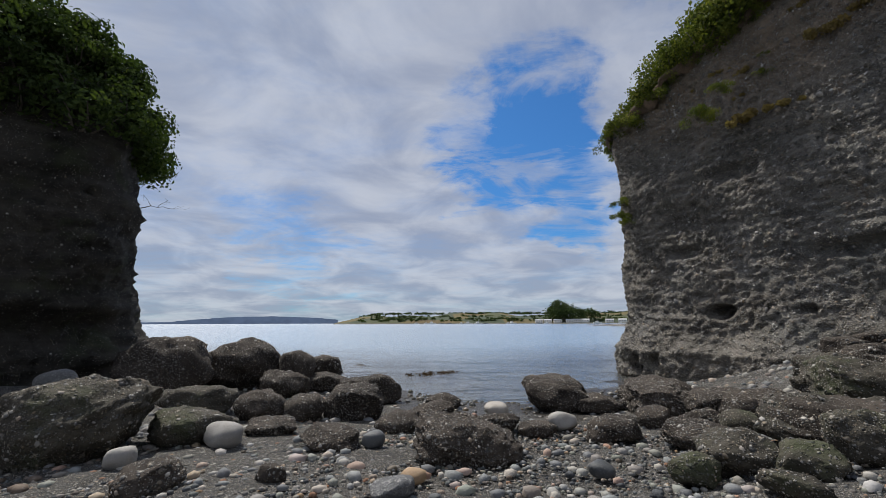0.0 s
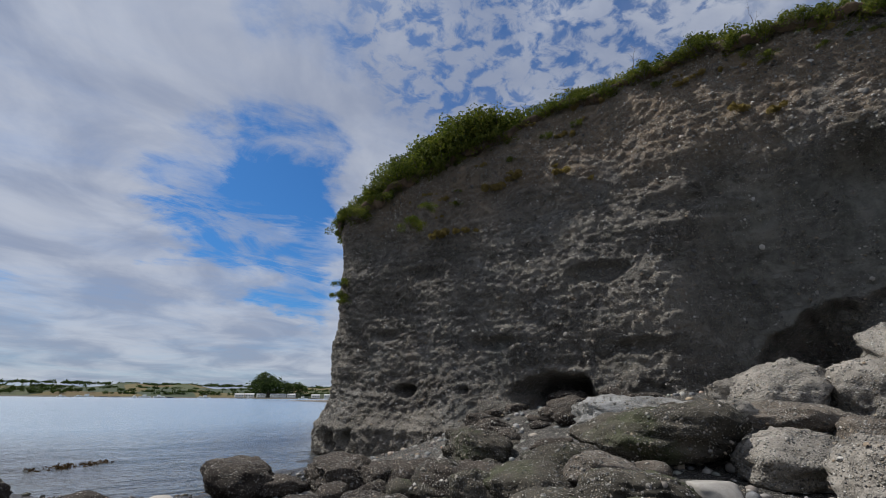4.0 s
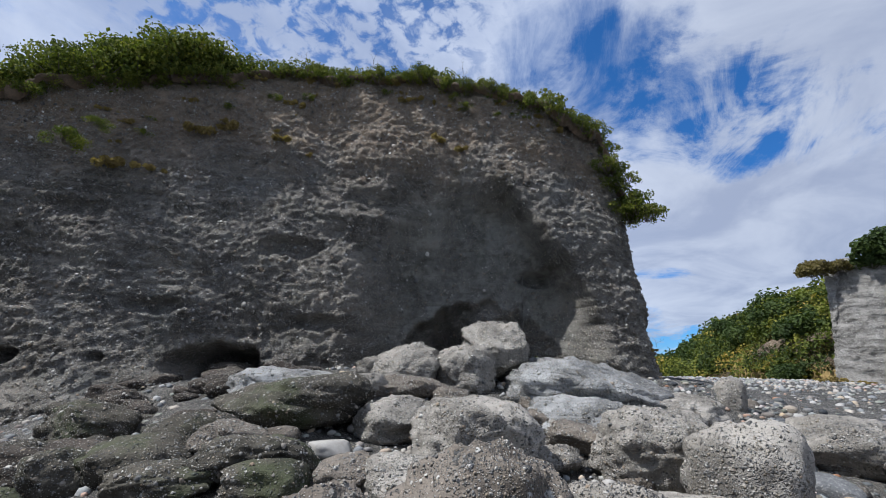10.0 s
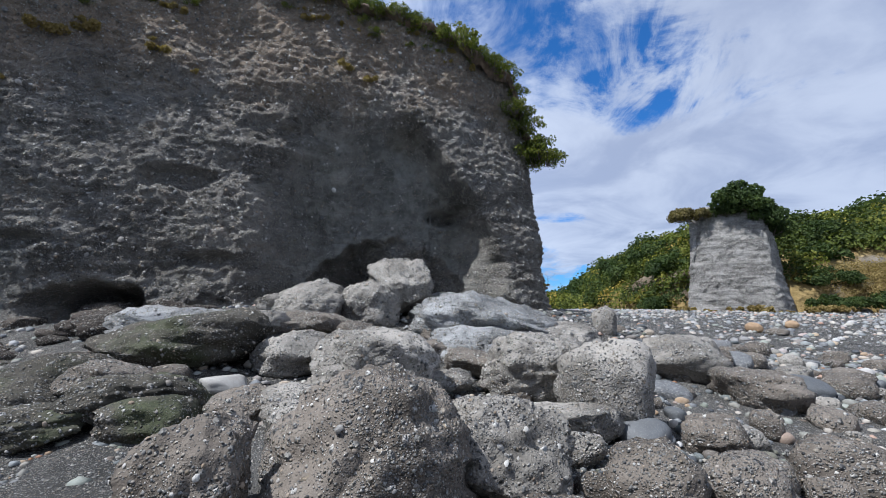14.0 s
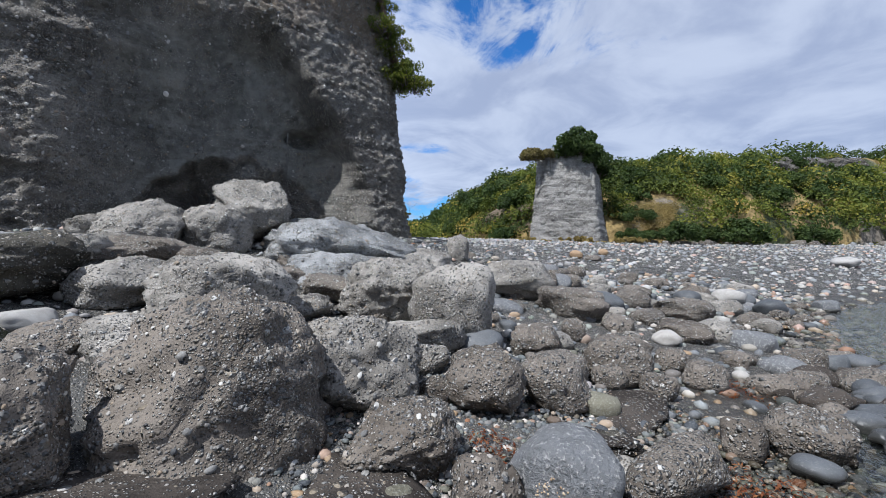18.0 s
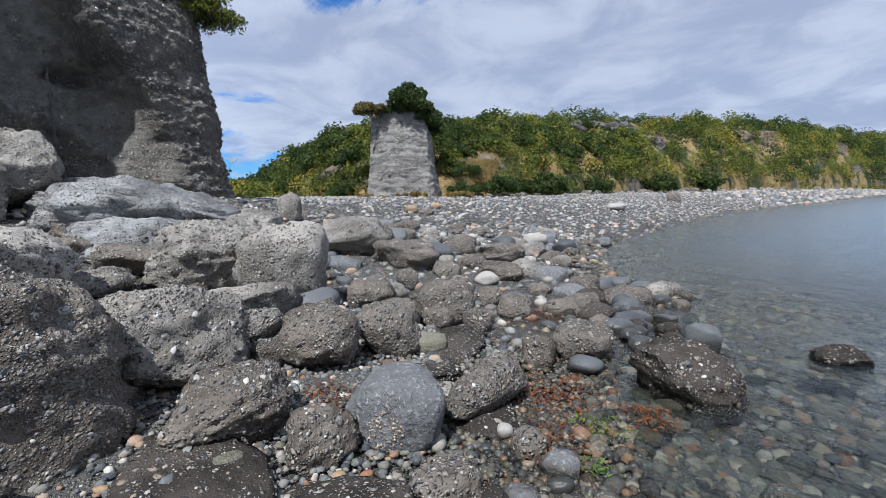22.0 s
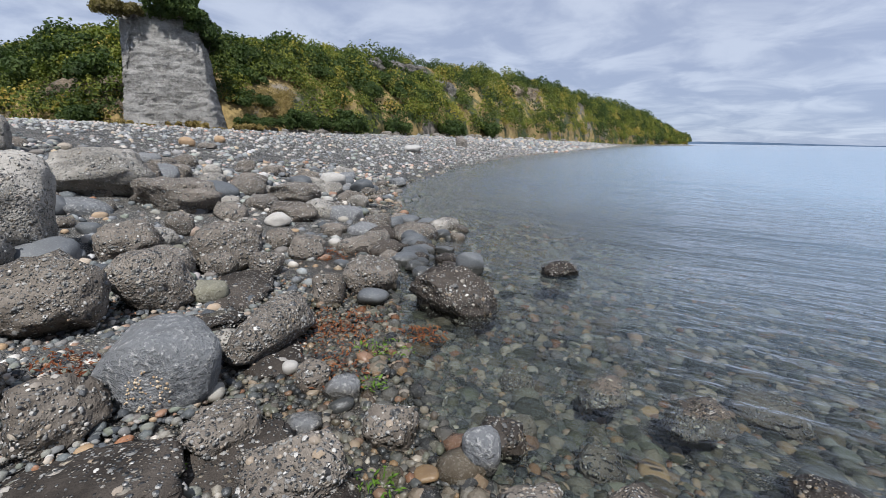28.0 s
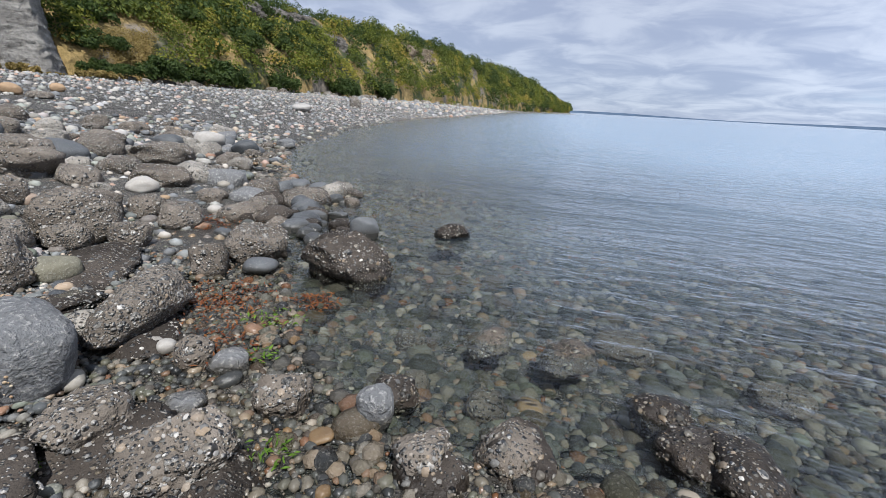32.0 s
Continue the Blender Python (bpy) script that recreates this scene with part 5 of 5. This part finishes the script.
rock(M_BROWN, 3.18, -0.10, 0.52, 0.66, 0.60, 0.60, -77, 5, 303)
rock(M_BROWN, 2.69, 0.72, 0.63, 0.32, 0.29, 0.36, -59, 5, 2)
rock(M_BROWN, 2.79, -1.28, 0.35, 0.33, 0.29, 0.21, -99, 5, 3)
rock(M_BROWN, 2.32, -1.62, 0.23, 0.20, 0.18, 0.14, -109, 4, 4)
rock(M_BROWN, 2.24, -2.88, 0.20, 0.17, 0.40, 0.15, -165, 4, 7)
rock(M_BROWN, 3.41, -2.07, 0.42, 0.28, 0.25, 0.27, -110, 4, 9)
rock(M_BROWN, 3.47, -2.74, 0.33, 0.25, 0.22, 0.23, -119, 4, 10)
rock(M_BROWN, 4.80, -3.26, 0.42, 0.30, 0.27, 0.18, -117, 4, 17)
rock(M_BROWN, 4.00, -3.80, 0.33, 0.30, 0.27, 0.24, -127, 4, 18)
rock(M_BROWN, 6.59, -4.84, 0.61, 0.53, 0.48, 0.28, -121, 4, 19)
rock(M_BROWN, 6.65, -7.26, 0.37, 0.51, 0.46, 0.23, -134, 4, 20)
rock(M_BROWN, 5.26, -5.91, 0.30, 0.36, 0.32, 0.15, -134, 4, 21)
rock(M_BROWN, 2.48, -4.34, 0.14, 0.28, 0.25, 0.18, -145, 4, 24)
rock(M_BROWN, 3.41, -5.64, 0.12, 0.20, 0.18, 0.15, -145, 3, 25)
rock(M_BROWN, 2.96, -7.38, 0.02, 0.14, 0.13, 0.08, -156, 3, 28)
rock(M_BROWN, 2.57, -3.77, 0.13, 0.14, 0.13, 0.15, -139, 3, 34)
rock(M_BROWN, 3.55, -3.90, 0.19, 0.15, 0.13, 0.13, -131, 3, 39)
rock(M_BROWN, 3.86, -3.60, 0.24, 0.18, 0.17, 0.12, -126, 3, 40)
rock(M_BROWN, 3.55, -1.69, 0.37, 0.12, 0.11, 0.12, -104, 3, 41)
rock(M_BROWN, 7.66, -6.97, 0.49, 0.34, 0.31, 0.20, -129, 3, 42)
rock(M_BROWN, 4.28, -4.77, 0.21, 0.17, 0.15, 0.13, -133, 3, 44)
rock(M_BROWN, 3.74, -4.66, 0.18, 0.20, 0.18, 0.15, -136, 3, 45)
rock(M_BROWN, 5.34, -4.11, 0.40, 0.16, 0.15, 0.15, -122, 3, 46)
rock(M_BROWN, 15.58, -11.50, 1.13, 0.31, 0.27, 0.12, -124, 3, 52)
rock(M_BROWN, 6.83, -1.06, 0.89, 0.51, 0.46, 0.22, -93, 4, 59)
rock(M_APRON, 8.3, 4.3, 1.22, 1.35, 1.25, 0.55, -60, 5, 266, 0.04)
rock(M_APRON, 7.2, 3.6, 0.98, 1.05, 0.95, 0.45, -50, 5, 267, 0.03)
rock(M_BROWN, 4.27, 1.31, 0.78, 0.27, 0.24, 0.15, -64, 4, 72)
rock(M_BROWN, 11.38, -4.45, 1.18, 0.40, 0.36, 0.24, -109, 3, 75)
rock(M_BROWN, 1.62, -1.99, 0.13, 0.16, 0.14, 0.12, -121, 4, 131)
rock(M_BROWN, 1.16, -2.00, 0.11, 0.20, 0.18, 0.12, -129, 5, 133)
rock(M_BROWN, 0.98, -2.48, 0.08, 0.13, 0.11, 0.12, -144, 4, 134)
rock(M_BROWN, -0.16, -2.51, 0.03, 0.15, 0.14, 0.10, -180, 4, 135)
rock(M_BROWN, 0.21, -2.35, 0.05, 0.13, 0.12, 0.09, -165, 4, 136)
rock(M_BROWN, -0.99, -2.89, -0.09, 0.11, 0.10, 0.10, 158, 4, 139)
rock(M_BROWN, -1.28, -3.03, -0.13, 0.16, 0.15, 0.07, 152, 4, 140)
rock(M_BROWN, 1.67, -2.64, 0.08, 0.10, 0.09, 0.10, -133, 3, 143)
rock(M_BROWN, 1.23, -7.17, -0.32, 0.21, 0.19, 0.09, -167, 3, 144)
rock(M_BROWN, 0.47, -3.06, -0.13, 0.08, 0.08, 0.07, -163, 3, 145)
rock(M_BROWN, -0.00, -2.98, -0.13, 0.11, 0.10, 0.08, -175, 3, 146)
rock(M_BROWN, 0.68, -3.58, -0.17, 0.12, 0.11, 0.08, -162, 3, 149)
rock(M_BROWN, -0.94, -4.31, -0.31, 0.22, 0.20, 0.10, 167, 4, 151)
rock(M_BROWN, -1.84, -3.79, -0.22, 0.17, 0.15, 0.10, 150, 4, 153)

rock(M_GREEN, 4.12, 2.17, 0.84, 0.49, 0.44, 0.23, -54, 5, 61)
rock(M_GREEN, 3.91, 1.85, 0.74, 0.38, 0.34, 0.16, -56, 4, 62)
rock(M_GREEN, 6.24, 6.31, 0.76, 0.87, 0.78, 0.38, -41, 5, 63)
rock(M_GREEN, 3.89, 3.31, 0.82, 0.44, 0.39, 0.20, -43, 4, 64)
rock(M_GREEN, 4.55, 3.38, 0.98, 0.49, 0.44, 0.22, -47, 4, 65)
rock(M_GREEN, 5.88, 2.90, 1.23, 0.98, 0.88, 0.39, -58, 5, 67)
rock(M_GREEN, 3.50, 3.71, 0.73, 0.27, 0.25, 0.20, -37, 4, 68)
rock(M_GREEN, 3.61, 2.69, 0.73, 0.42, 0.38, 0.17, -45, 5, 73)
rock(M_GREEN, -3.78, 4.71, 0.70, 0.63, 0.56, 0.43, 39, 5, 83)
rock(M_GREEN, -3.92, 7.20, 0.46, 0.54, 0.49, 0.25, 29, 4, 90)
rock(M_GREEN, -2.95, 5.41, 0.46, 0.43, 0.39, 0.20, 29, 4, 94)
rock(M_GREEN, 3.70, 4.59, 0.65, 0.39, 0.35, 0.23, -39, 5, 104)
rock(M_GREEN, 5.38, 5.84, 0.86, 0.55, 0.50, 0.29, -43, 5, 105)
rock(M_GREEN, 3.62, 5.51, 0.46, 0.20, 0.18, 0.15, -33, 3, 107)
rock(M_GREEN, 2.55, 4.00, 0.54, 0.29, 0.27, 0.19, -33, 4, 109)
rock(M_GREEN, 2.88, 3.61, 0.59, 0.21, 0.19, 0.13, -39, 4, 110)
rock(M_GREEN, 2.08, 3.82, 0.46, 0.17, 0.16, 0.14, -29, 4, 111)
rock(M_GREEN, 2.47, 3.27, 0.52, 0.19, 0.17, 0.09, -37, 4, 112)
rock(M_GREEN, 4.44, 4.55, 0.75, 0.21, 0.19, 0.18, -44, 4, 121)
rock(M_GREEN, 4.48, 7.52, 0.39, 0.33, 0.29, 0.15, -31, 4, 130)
rock(M_GREEN, 2.76, -2.79, 0.14, 0.10, 0.09, 0.07, -123, 3, 148)

rock(M_GREY, 2.30, -2.09, 0.26, 0.30, 0.27, 0.23, -119, 5, 5)
rock(M_GREY, 2.80, -5.43, -0.03, 0.13, 0.12, 0.06, -149, 3, 32)
rock(M_GREY, 1.46, -2.66, 0.05, 0.11, 0.09, 0.07, -142, 3, 37)
rock(M_GREY, 6.60, -3.69, 0.56, 0.27, 0.24, 0.11, -114, 3, 47)
rock(M_GREY, -0.40, 3.64, 0.39, 0.17, 0.15, 0.08, 6, 4, 113)
rock(M_GREY, -7.37, 8.47, 0.57, 0.30, 0.27, 0.25, 41, 3, 126)
rock(M_GREY, 1.41, -2.29, 0.06, 0.10, 0.09, 0.05, -131, 4, 132)
rock(M_GREY, 0.51, -2.54, 0.07, 0.09, 0.08, 0.12, -157, 3, 137)

rock(M_PALE, 4.68, -1.87, 0.47, 0.19, 0.17, 0.10, -103, 3, 13)
rock(M_PALE, 8.20, -10.12, 0.36, 0.34, 0.30, 0.23, -139, 3, 22)
rock(M_PALE, 5.08, -5.43, 0.28, 0.19, 0.17, 0.11, -132, 3, 23)
rock(M_PALE, 15.97, -26.78, 0.86, 0.57, 0.52, 0.27, -148, 3, 49)
rock(M_PALE, 4.89, 1.86, 0.88, 0.27, 0.24, 0.10, -62, 4, 69)
rock(M_PALE, 5.94, 2.01, 0.99, 0.12, 0.11, 0.07, -65, 3, 71)
rock(M_PALE, -2.48, 5.12, 0.43, 0.20, 0.18, 0.14, 26, 3, 95)
rock(M_PALE, -2.97, 4.22, 0.46, 0.13, 0.12, 0.11, 35, 3, 96)
rock(M_PALE, 1.72, 6.58, 0.25, 0.20, 0.18, 0.13, -15, 3, 102)
rock(M_PALE, 0.92, 7.93, 0.18, 0.22, 0.20, 0.13, -7, 3, 119)
rock(M_PALE, 1.88, -2.66, 0.07, 0.05, 0.05, 0.05, -131, 3, 147)

rock(M_DARK, 3.08, -6.08, 0.06, 0.18, 0.16, 0.11, -150, 3, 26)
rock(M_DARK, 2.13, -6.07, -0.17, 0.13, 0.12, 0.13, -158, 3, 30)
rock(M_DARK, 2.55, -5.33, -0.06, 0.12, 0.11, 0.10, -151, 3, 31)
rock(M_DARK, 2.21, -3.97, 0.06, 0.14, 0.13, 0.08, -145, 3, 33)
rock(M_DARK, 2.34, -0.91, 0.23, 0.04, 0.04, 0.05, -92, 3, 36)
rock(M_DARK, 4.77, -2.72, 0.38, 0.13, 0.12, 0.07, -112, 3, 38)
rock(M_DARK, 7.49, -10.53, 0.20, 0.32, 0.29, 0.19, -142, 3, 43)
rock(M_DARK, -0.82, 5.31, 0.33, 0.13, 0.12, 0.11, 9, 3, 115)
rock(M_DARK, 1.45, 4.25, 0.34, 0.12, 0.11, 0.07, -19, 3, 118)
rock(M_DARK, -0.99, -3.35, -0.16, 0.13, 0.12, 0.12, 161, 4, 138)

rock(M_OCHRE, 16.18, -11.14, 1.27, 0.27, 0.25, 0.17, -123, 3, 50)
rock(M_OCHRE, 17.61, -13.50, 1.35, 0.23, 0.20, 0.16, -126, 3, 51)
rock(M_OCHRE, 8.68, -0.17, 1.68, 0.14, 0.13, 0.10, -86, 3, 70)
rock(M_OCHRE, -0.26, 3.97, 0.38, 0.11, 0.10, 0.06, 4, 3, 114)
rock(M_OCHRE, -0.23, -3.14, -0.19, 0.08, 0.07, 0.04, 178, 3, 141)
rock(M_OCHRE, 0.70, -2.35, 0.02, 0.06, 0.06, 0.02, -149, 3, 142)

rock(M_OLIVE, 3.30, -3.09, 0.20, 0.15, 0.14, 0.10, -125, 3, 8)
rock(M_OLIVE, 2.38, -1.13, 0.22, 0.12, 0.11, 0.05, -97, 4, 35)
rock(M_OLIVE, 0.83, -2.25, 0.03, 0.05, 0.04, 0.04, -143, 3, 150)
rock(M_OLIVE, -0.44, -3.62, -0.26, 0.09, 0.08, 0.04, 174, 3, 152)

# ---- loose stones on the beach and the seabed ----
def strew(count, box4, lo, hi, seed, inland=(-9, 40), power=2.0, level=1, clear=0.0):
    rng = np.random.default_rng(seed)
    x, y = rng.uniform(box4[0], box4[1], count), rng.uniform(box4[2], box4[3], count)
    d = shore_distance(x, y)
    keep = (d > inland[0]) & (d < inland[1]) & (np.hypot(x - 0.6, y + 1) > clear)
    x, y = x[keep], y[keep]
    r = lo + (hi - lo) * rng.random(len(x)) ** power
    z = ground_height(x, y) + 0.25 * r
    return pebbles(np.stack([x, y, z], 1), r, seed + 1, 0.62, None, level)


def strewn(name, label, *args, mat=M_GRAVEL, **kw):
    v, f = strew(*args, **kw)
    return tagged(part(name, mesh_from(name, v, f, mat), None, ground, label), kind="stuff")


strewn("gravel", "grey pebbles covering the beach", 21000, (-4, 4.6, -4.6, 7), 0.009, 0.036, 301, (-2.5, 40), 2.0)
strewn("fine_gravel", "small coloured pebbles between the boulders", 17000, (-1.2, 4.4, -4.2, -0.6), 0.007, 0.034, 313, (-1.0, 40), 2.2)
strewn("shallow_gravel", "wet pebbles under shallow water", 22000, (-4, 7, -10, -1.5), 0.018, 0.075, 303, (-7, 0.3), 2.2, mat=M_BED)
strewn("near_pebbles", "rounded pebbles of many colours at the water's edge", 4200, (-2.2, 3.6, -3.9, -1.5), 0.013, 0.042, 315, (-1.6, 1.6), 1.8, level=2)
strewn("sunken_stones", "larger rounded stones under shallow water", 900, (-5, 7, -9, -2), 0.04, 0.12, 317, (-6, 0.1), 2.0, level=2, mat=M_SUNK)
strewn("shingle", "grey cobbles covering the beach", 14000, (-8, 12, -14, 11), 0.022, 0.085, 305, (-4, 40), 2.4, clear=3.6, mat=M_SHINGLE)
strewn("far_shingle", "pale cobbles along the curving beach", 13000, (4, 42, -62, -8), 0.04, 0.15, 307, (-1.5, 30), 2.6, mat=M_SHINGLE)
strewn("farthest_shingle", "pale cobbles along the distant beach", 6000, (8, 75, -190, -55), 0.15, 0.45, 309, (-1, 40), 2.4, mat=M_SHINGLE)

strewn("mid_cobbles", "rounded grey stones thick on the beach", 1500, (2.5, 13, -15, -2), 0.04, 0.12, 311, (-0.8, 40), 2.2, level=2)

# smaller boulders lying between the named ones
rng = np.random.default_rng(78)
for k in range(190):
    x, y = rng.uniform(3, 12), rng.uniform(-13, -2.5)
    dd = float(shore_distance(np.array([x]), np.array([y]))[0])
    if dd < -0.3 or dd > 6 or math.hypot(x - 0.4, y + 1.4) < 3.6:
        continue
    s = 0.08 + 0.2 * rng.random() ** 1.5
    z = float(ground_height(np.array([x]), np.array([y]))[0])
    rock((M_BROWN, M_ROCK, M_BROWN, M_DARK, M_GREY, M_BROWN)[k % 6], x, y, z + 0.25 * s, s * rng.uniform(1, 1.4), s, s * 0.72, rng.uniform(0, 180), 3, 800 + k)

# low bedrock showing between the pebbles
for x, y, a, b, turn in ((1.85, -1.5, 0.42, 0.26, 40), (2.35, -1.0, 0.5, 0.3, 10), (1.5, -1.95, 0.26, 0.2, 70), (2.9, -2.6, 0.4, 0.25, 30), (2.6, 0.3, 0.6, 0.35, 80), (1.0, -2.0, 0.22, 0.16, 0), (3.3, -3.3, 0.45, 0.3, 120), (2.2, -2.75, 0.3, 0.2, 150)):
    rock(M_SHORE, x, y, float(ground_height(np.array([x]), np.array([y]))[0]) + 0.01, a, b, 0.06, turn, 4, int(x * 1000 - y * 100))

# the lone dark rock on the far beach
rock(M_BROWN, 19.5, -42.0, float(ground_height(np.array([19.5]), np.array([-42.0]))[0]) + 0.35, 0.55, 0.5, 0.62, 20, 3, 640)

# rocks awash off the beach
for k, (mat, x, y, z, r, h) in enumerate((
        (M_DARK, 1.83, -5.32, 0.08, 0.16, 0.16),
        (M_SHORE, 0.90, -5.87, 0.02, 0.22, 0.10),
        (M_DARK, 2.44, -5.09, 0.03, 0.12, 0.08),
        (M_DARK, 2.74, -5.20, 0.03, 0.14, 0.10),
        (M_DARK, 2.51, -5.99, 0.02, 0.16, 0.06),
        (M_SHORE, -0.93, -3.10, -0.05, 0.16, 0.09),
        (M_SHORE, -1.03, -2.81, -0.03, 0.19, 0.09),
        (M_SHORE, -1.19, -2.75, -0.03, 0.22, 0.11),
        (M_SHORE, -0.19, -2.53, 0.00, 0.19, 0.11),
        (M_SHORE, 0.15, -2.28, 0.02, 0.15, 0.09),
        (M_SHORE, 0.48, -2.74, 0.02, 0.13, 0.08),
        (M_BROWN, -0.43, -3.55, -0.08, 0.18, 0.09),
        (M_BROWN, 0.08, -3.60, -0.08, 0.17, 0.08))):
    rock(mat, x, y, z, r, r * 0.8, h, 37 * k, 4, 1100 + k)

# dark stones heaped on the small spit
rng = np.random.default_rng(76)
for k in range(64):
    f = rng.random()
    x, y = 2.55 + 1.3 * f + rng.normal() * 0.28, -5.1 - 2.5 * f + rng.normal() * 0.28
    s = rng.uniform(0.07, 0.17)
    rock((M_DARK, M_SHORE, M_DARK, M_SHORE, M_DARK, M_BROWN)[k % 6], x, y, max(float(ground_height(np.array([x]), np.array([y]))[0]), -0.05) + 0.4 * s, s * rng.uniform(1, 1.35), s, s * 0.75, rng.uniform(0, 180), 3, 1000 + k)

# broken slabs on the slope under the bluff, darker beyond y = 3.5
rng = np.random.default_rng(79)
for k in range(70):
    x, y = rng.uniform(4.2, 10), rng.uniform(-2.5, 8)
    s = 0.12 + 0.28 * rng.random() ** 1.3
    z = float(ground_height(np.array([x]), np.array([y]))[0])
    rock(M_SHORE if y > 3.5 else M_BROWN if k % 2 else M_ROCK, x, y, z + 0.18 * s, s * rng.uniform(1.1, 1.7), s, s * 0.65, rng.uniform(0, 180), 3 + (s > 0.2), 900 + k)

# boulders heaped at the back of the beach
rng = np.random.default_rng(77)
for k in range(46):
    az = rng.uniform(126, 168)
    dd = float(np.interp(az, [h[0] for h in HEAD], [h[1] for h in HEAD])) * rng.uniform(0.93, 0.99)
    x, y, s = 0.3 + dd * math.sin(radians(az)), -1.4 + dd * math.cos(radians(az)), rng.uniform(0.2, 0.5) * (dd / 50) ** 0.5
    z = float(ground_height(np.array([x]), np.array([y]))[0])
    rock(M_BROWN if k % 3 else M_ROCK, x, y, z + 0.25 * s, s * rng.uniform(1, 1.6), s, s * 0.7, rng.uniform(0, 180), 3, 700 + k)

# cobbles that can be told apart, near the way of the camera
COBBLES = []
for k in range(10):
    p, f = stone_shape(2, 500 + k, 0.2, 0.0)
    COBBLES.append(mesh_from("cobble", p * (1.1, 0.85, 0.6), f, M_COBBLE))
rng = np.random.default_rng(41)
made = 0
while made < 300:
    x, y = rng.uniform(-3.5, 6.5), rng.uniform(-5.8, 6.5)
    d = float(shore_distance(np.array([x]), np.array([y]))[0])
    far = math.hypot(x - 0.4, y + 1.0)
    if d < -2.2 or far < 0.9 or rng.random() > 3.2 / (1 + far):
        continue
    r = 0.022 + 0.05 * rng.random() ** 1.8
    c = new("cobble", COBBLES[rng.integers(10)])
    c.parent = ground
    c.matrix_basis = at(x, y, float(ground_height(np.array([x]), np.array([y]))[0]) + r * 0.25, rng.uniform(0, 360), r, rng.uniform(-14, 14), rng.uniform(-14, 14))
    made += 1


# ---- seaweed ----
def weed(name, label, seed, mat, spots, count, size):
    rng = np.random.default_rng(seed)
    cs = []
    for x, y, r in spots:
        a, q = rng.uniform(0, 6.283, count), np.sqrt(rng.random(count)) * r
        px, py = x + np.cos(a) * q, y + np.sin(a) * q * 0.7
        z = np.maximum(ground_height(px, py), -0.02) + rng.uniform(0.02, 0.07, count)
        cs.append(np.stack([px, py, z], 1))
    c = np.concatenate(cs)
    v, f = leaf_quads(c, np.tile((0, 0, 1.0), (len(c), 1)), size, rng, 3.0)
    return tagged(new(name, mesh_from(name, v, f, mat, False)), label, "seaweed", kind="stuff")


RED_SPOTS = ((3.50, -5.00, 0.50), (2.81, -1.88, 0.22), (2.09, -3.44, 0.40), (1.99, -3.13, 0.35), (3.48, -2.14, 0.20), (2.05, -3.37, 0.35), (3.69, -4.84, 0.40), (1.65, -2.76, 0.30), (1.45, -3.60, 0.20))
GREEN_SPOTS = ((1.62, -3.19, 0.16), (1.52, -3.26, 0.20), (1.34, -2.80, 0.10), (0.83, -2.17, 0.12), (1.66, -1.71, 0.15))
M_REDWEED = leafy("red_seaweed", (0.0, (0.07, 0.018, 0.010)), (0.6, (0.16, 0.05, 0.022)), (1.0, (0.26, 0.12, 0.045)))
M_GREENWEED = leafy("green_seaweed", (0.0, (0.05, 0.10, 0.01)), (1.0, (0.14, 0.24, 0.03)))
weed("red_seaweed", "torn red-brown seaweed strewn between the stones", 61, M_REDWEED, RED_SPOTS, 150, 0.013)
weed("green_seaweed", "bright green sea lettuce at the waterline", 63, M_GREENWEED, GREEN_SPOTS, 50, 0.013)
M_KELP = leafy("kelp", (0.0, (0.025, 0.014, 0.008)), (1.0, (0.09, 0.05, 0.025)))
weed("floating_kelp", "dark brown kelp floating on the water", 65, M_KELP, ((-0.8, 14.5, 0.45), (-0.3, 14.9, 0.5), (0.15, 15.2, 0.35)), 60, 0.045)

# barnacles on the grey boulder
hits = [o for o in scene.objects if o.name == "boulder" or o.name.startswith("boulder.")]
host = min((o for o in hits if o.data.materials[0] == M_GREY), key=lambda o: math.hypot(o.location.x - 2.2, o.location.y + 2.05))
hv = np.array([q.co[:] for q in host.data.vertices])
hn = np.array([q.normal[:] for q in host.data.vertices])
spot = np.array((-0.02, -0.2, -0.05))
near_v = np.argsort(np.linalg.norm(hv - spot, axis=1))[:160]
rng = np.random.default_rng(19)
pick = rng.choice(near_v, 90)
bc = hv[pick] + rng.normal(scale=0.006, size=(90, 3))
M_BARN = smooth_stone("barnacle_shell", ((0.0, (0.3, 0.2, 0.12)), (0.5, (0.42, 0.32, 0.2)), (1.0, (0.55, 0.47, 0.36))), per_island=True)
pv, pf = pebbles(bc, rng.uniform(0.005, 0.009, 90), 21, 0.9, hn[pick])
tagged(part("barnacle_crust", mesh_from("barnacle_crust", pv, pf, M_BARN), None, host, "cluster of tan barnacles"), kind="stuff")
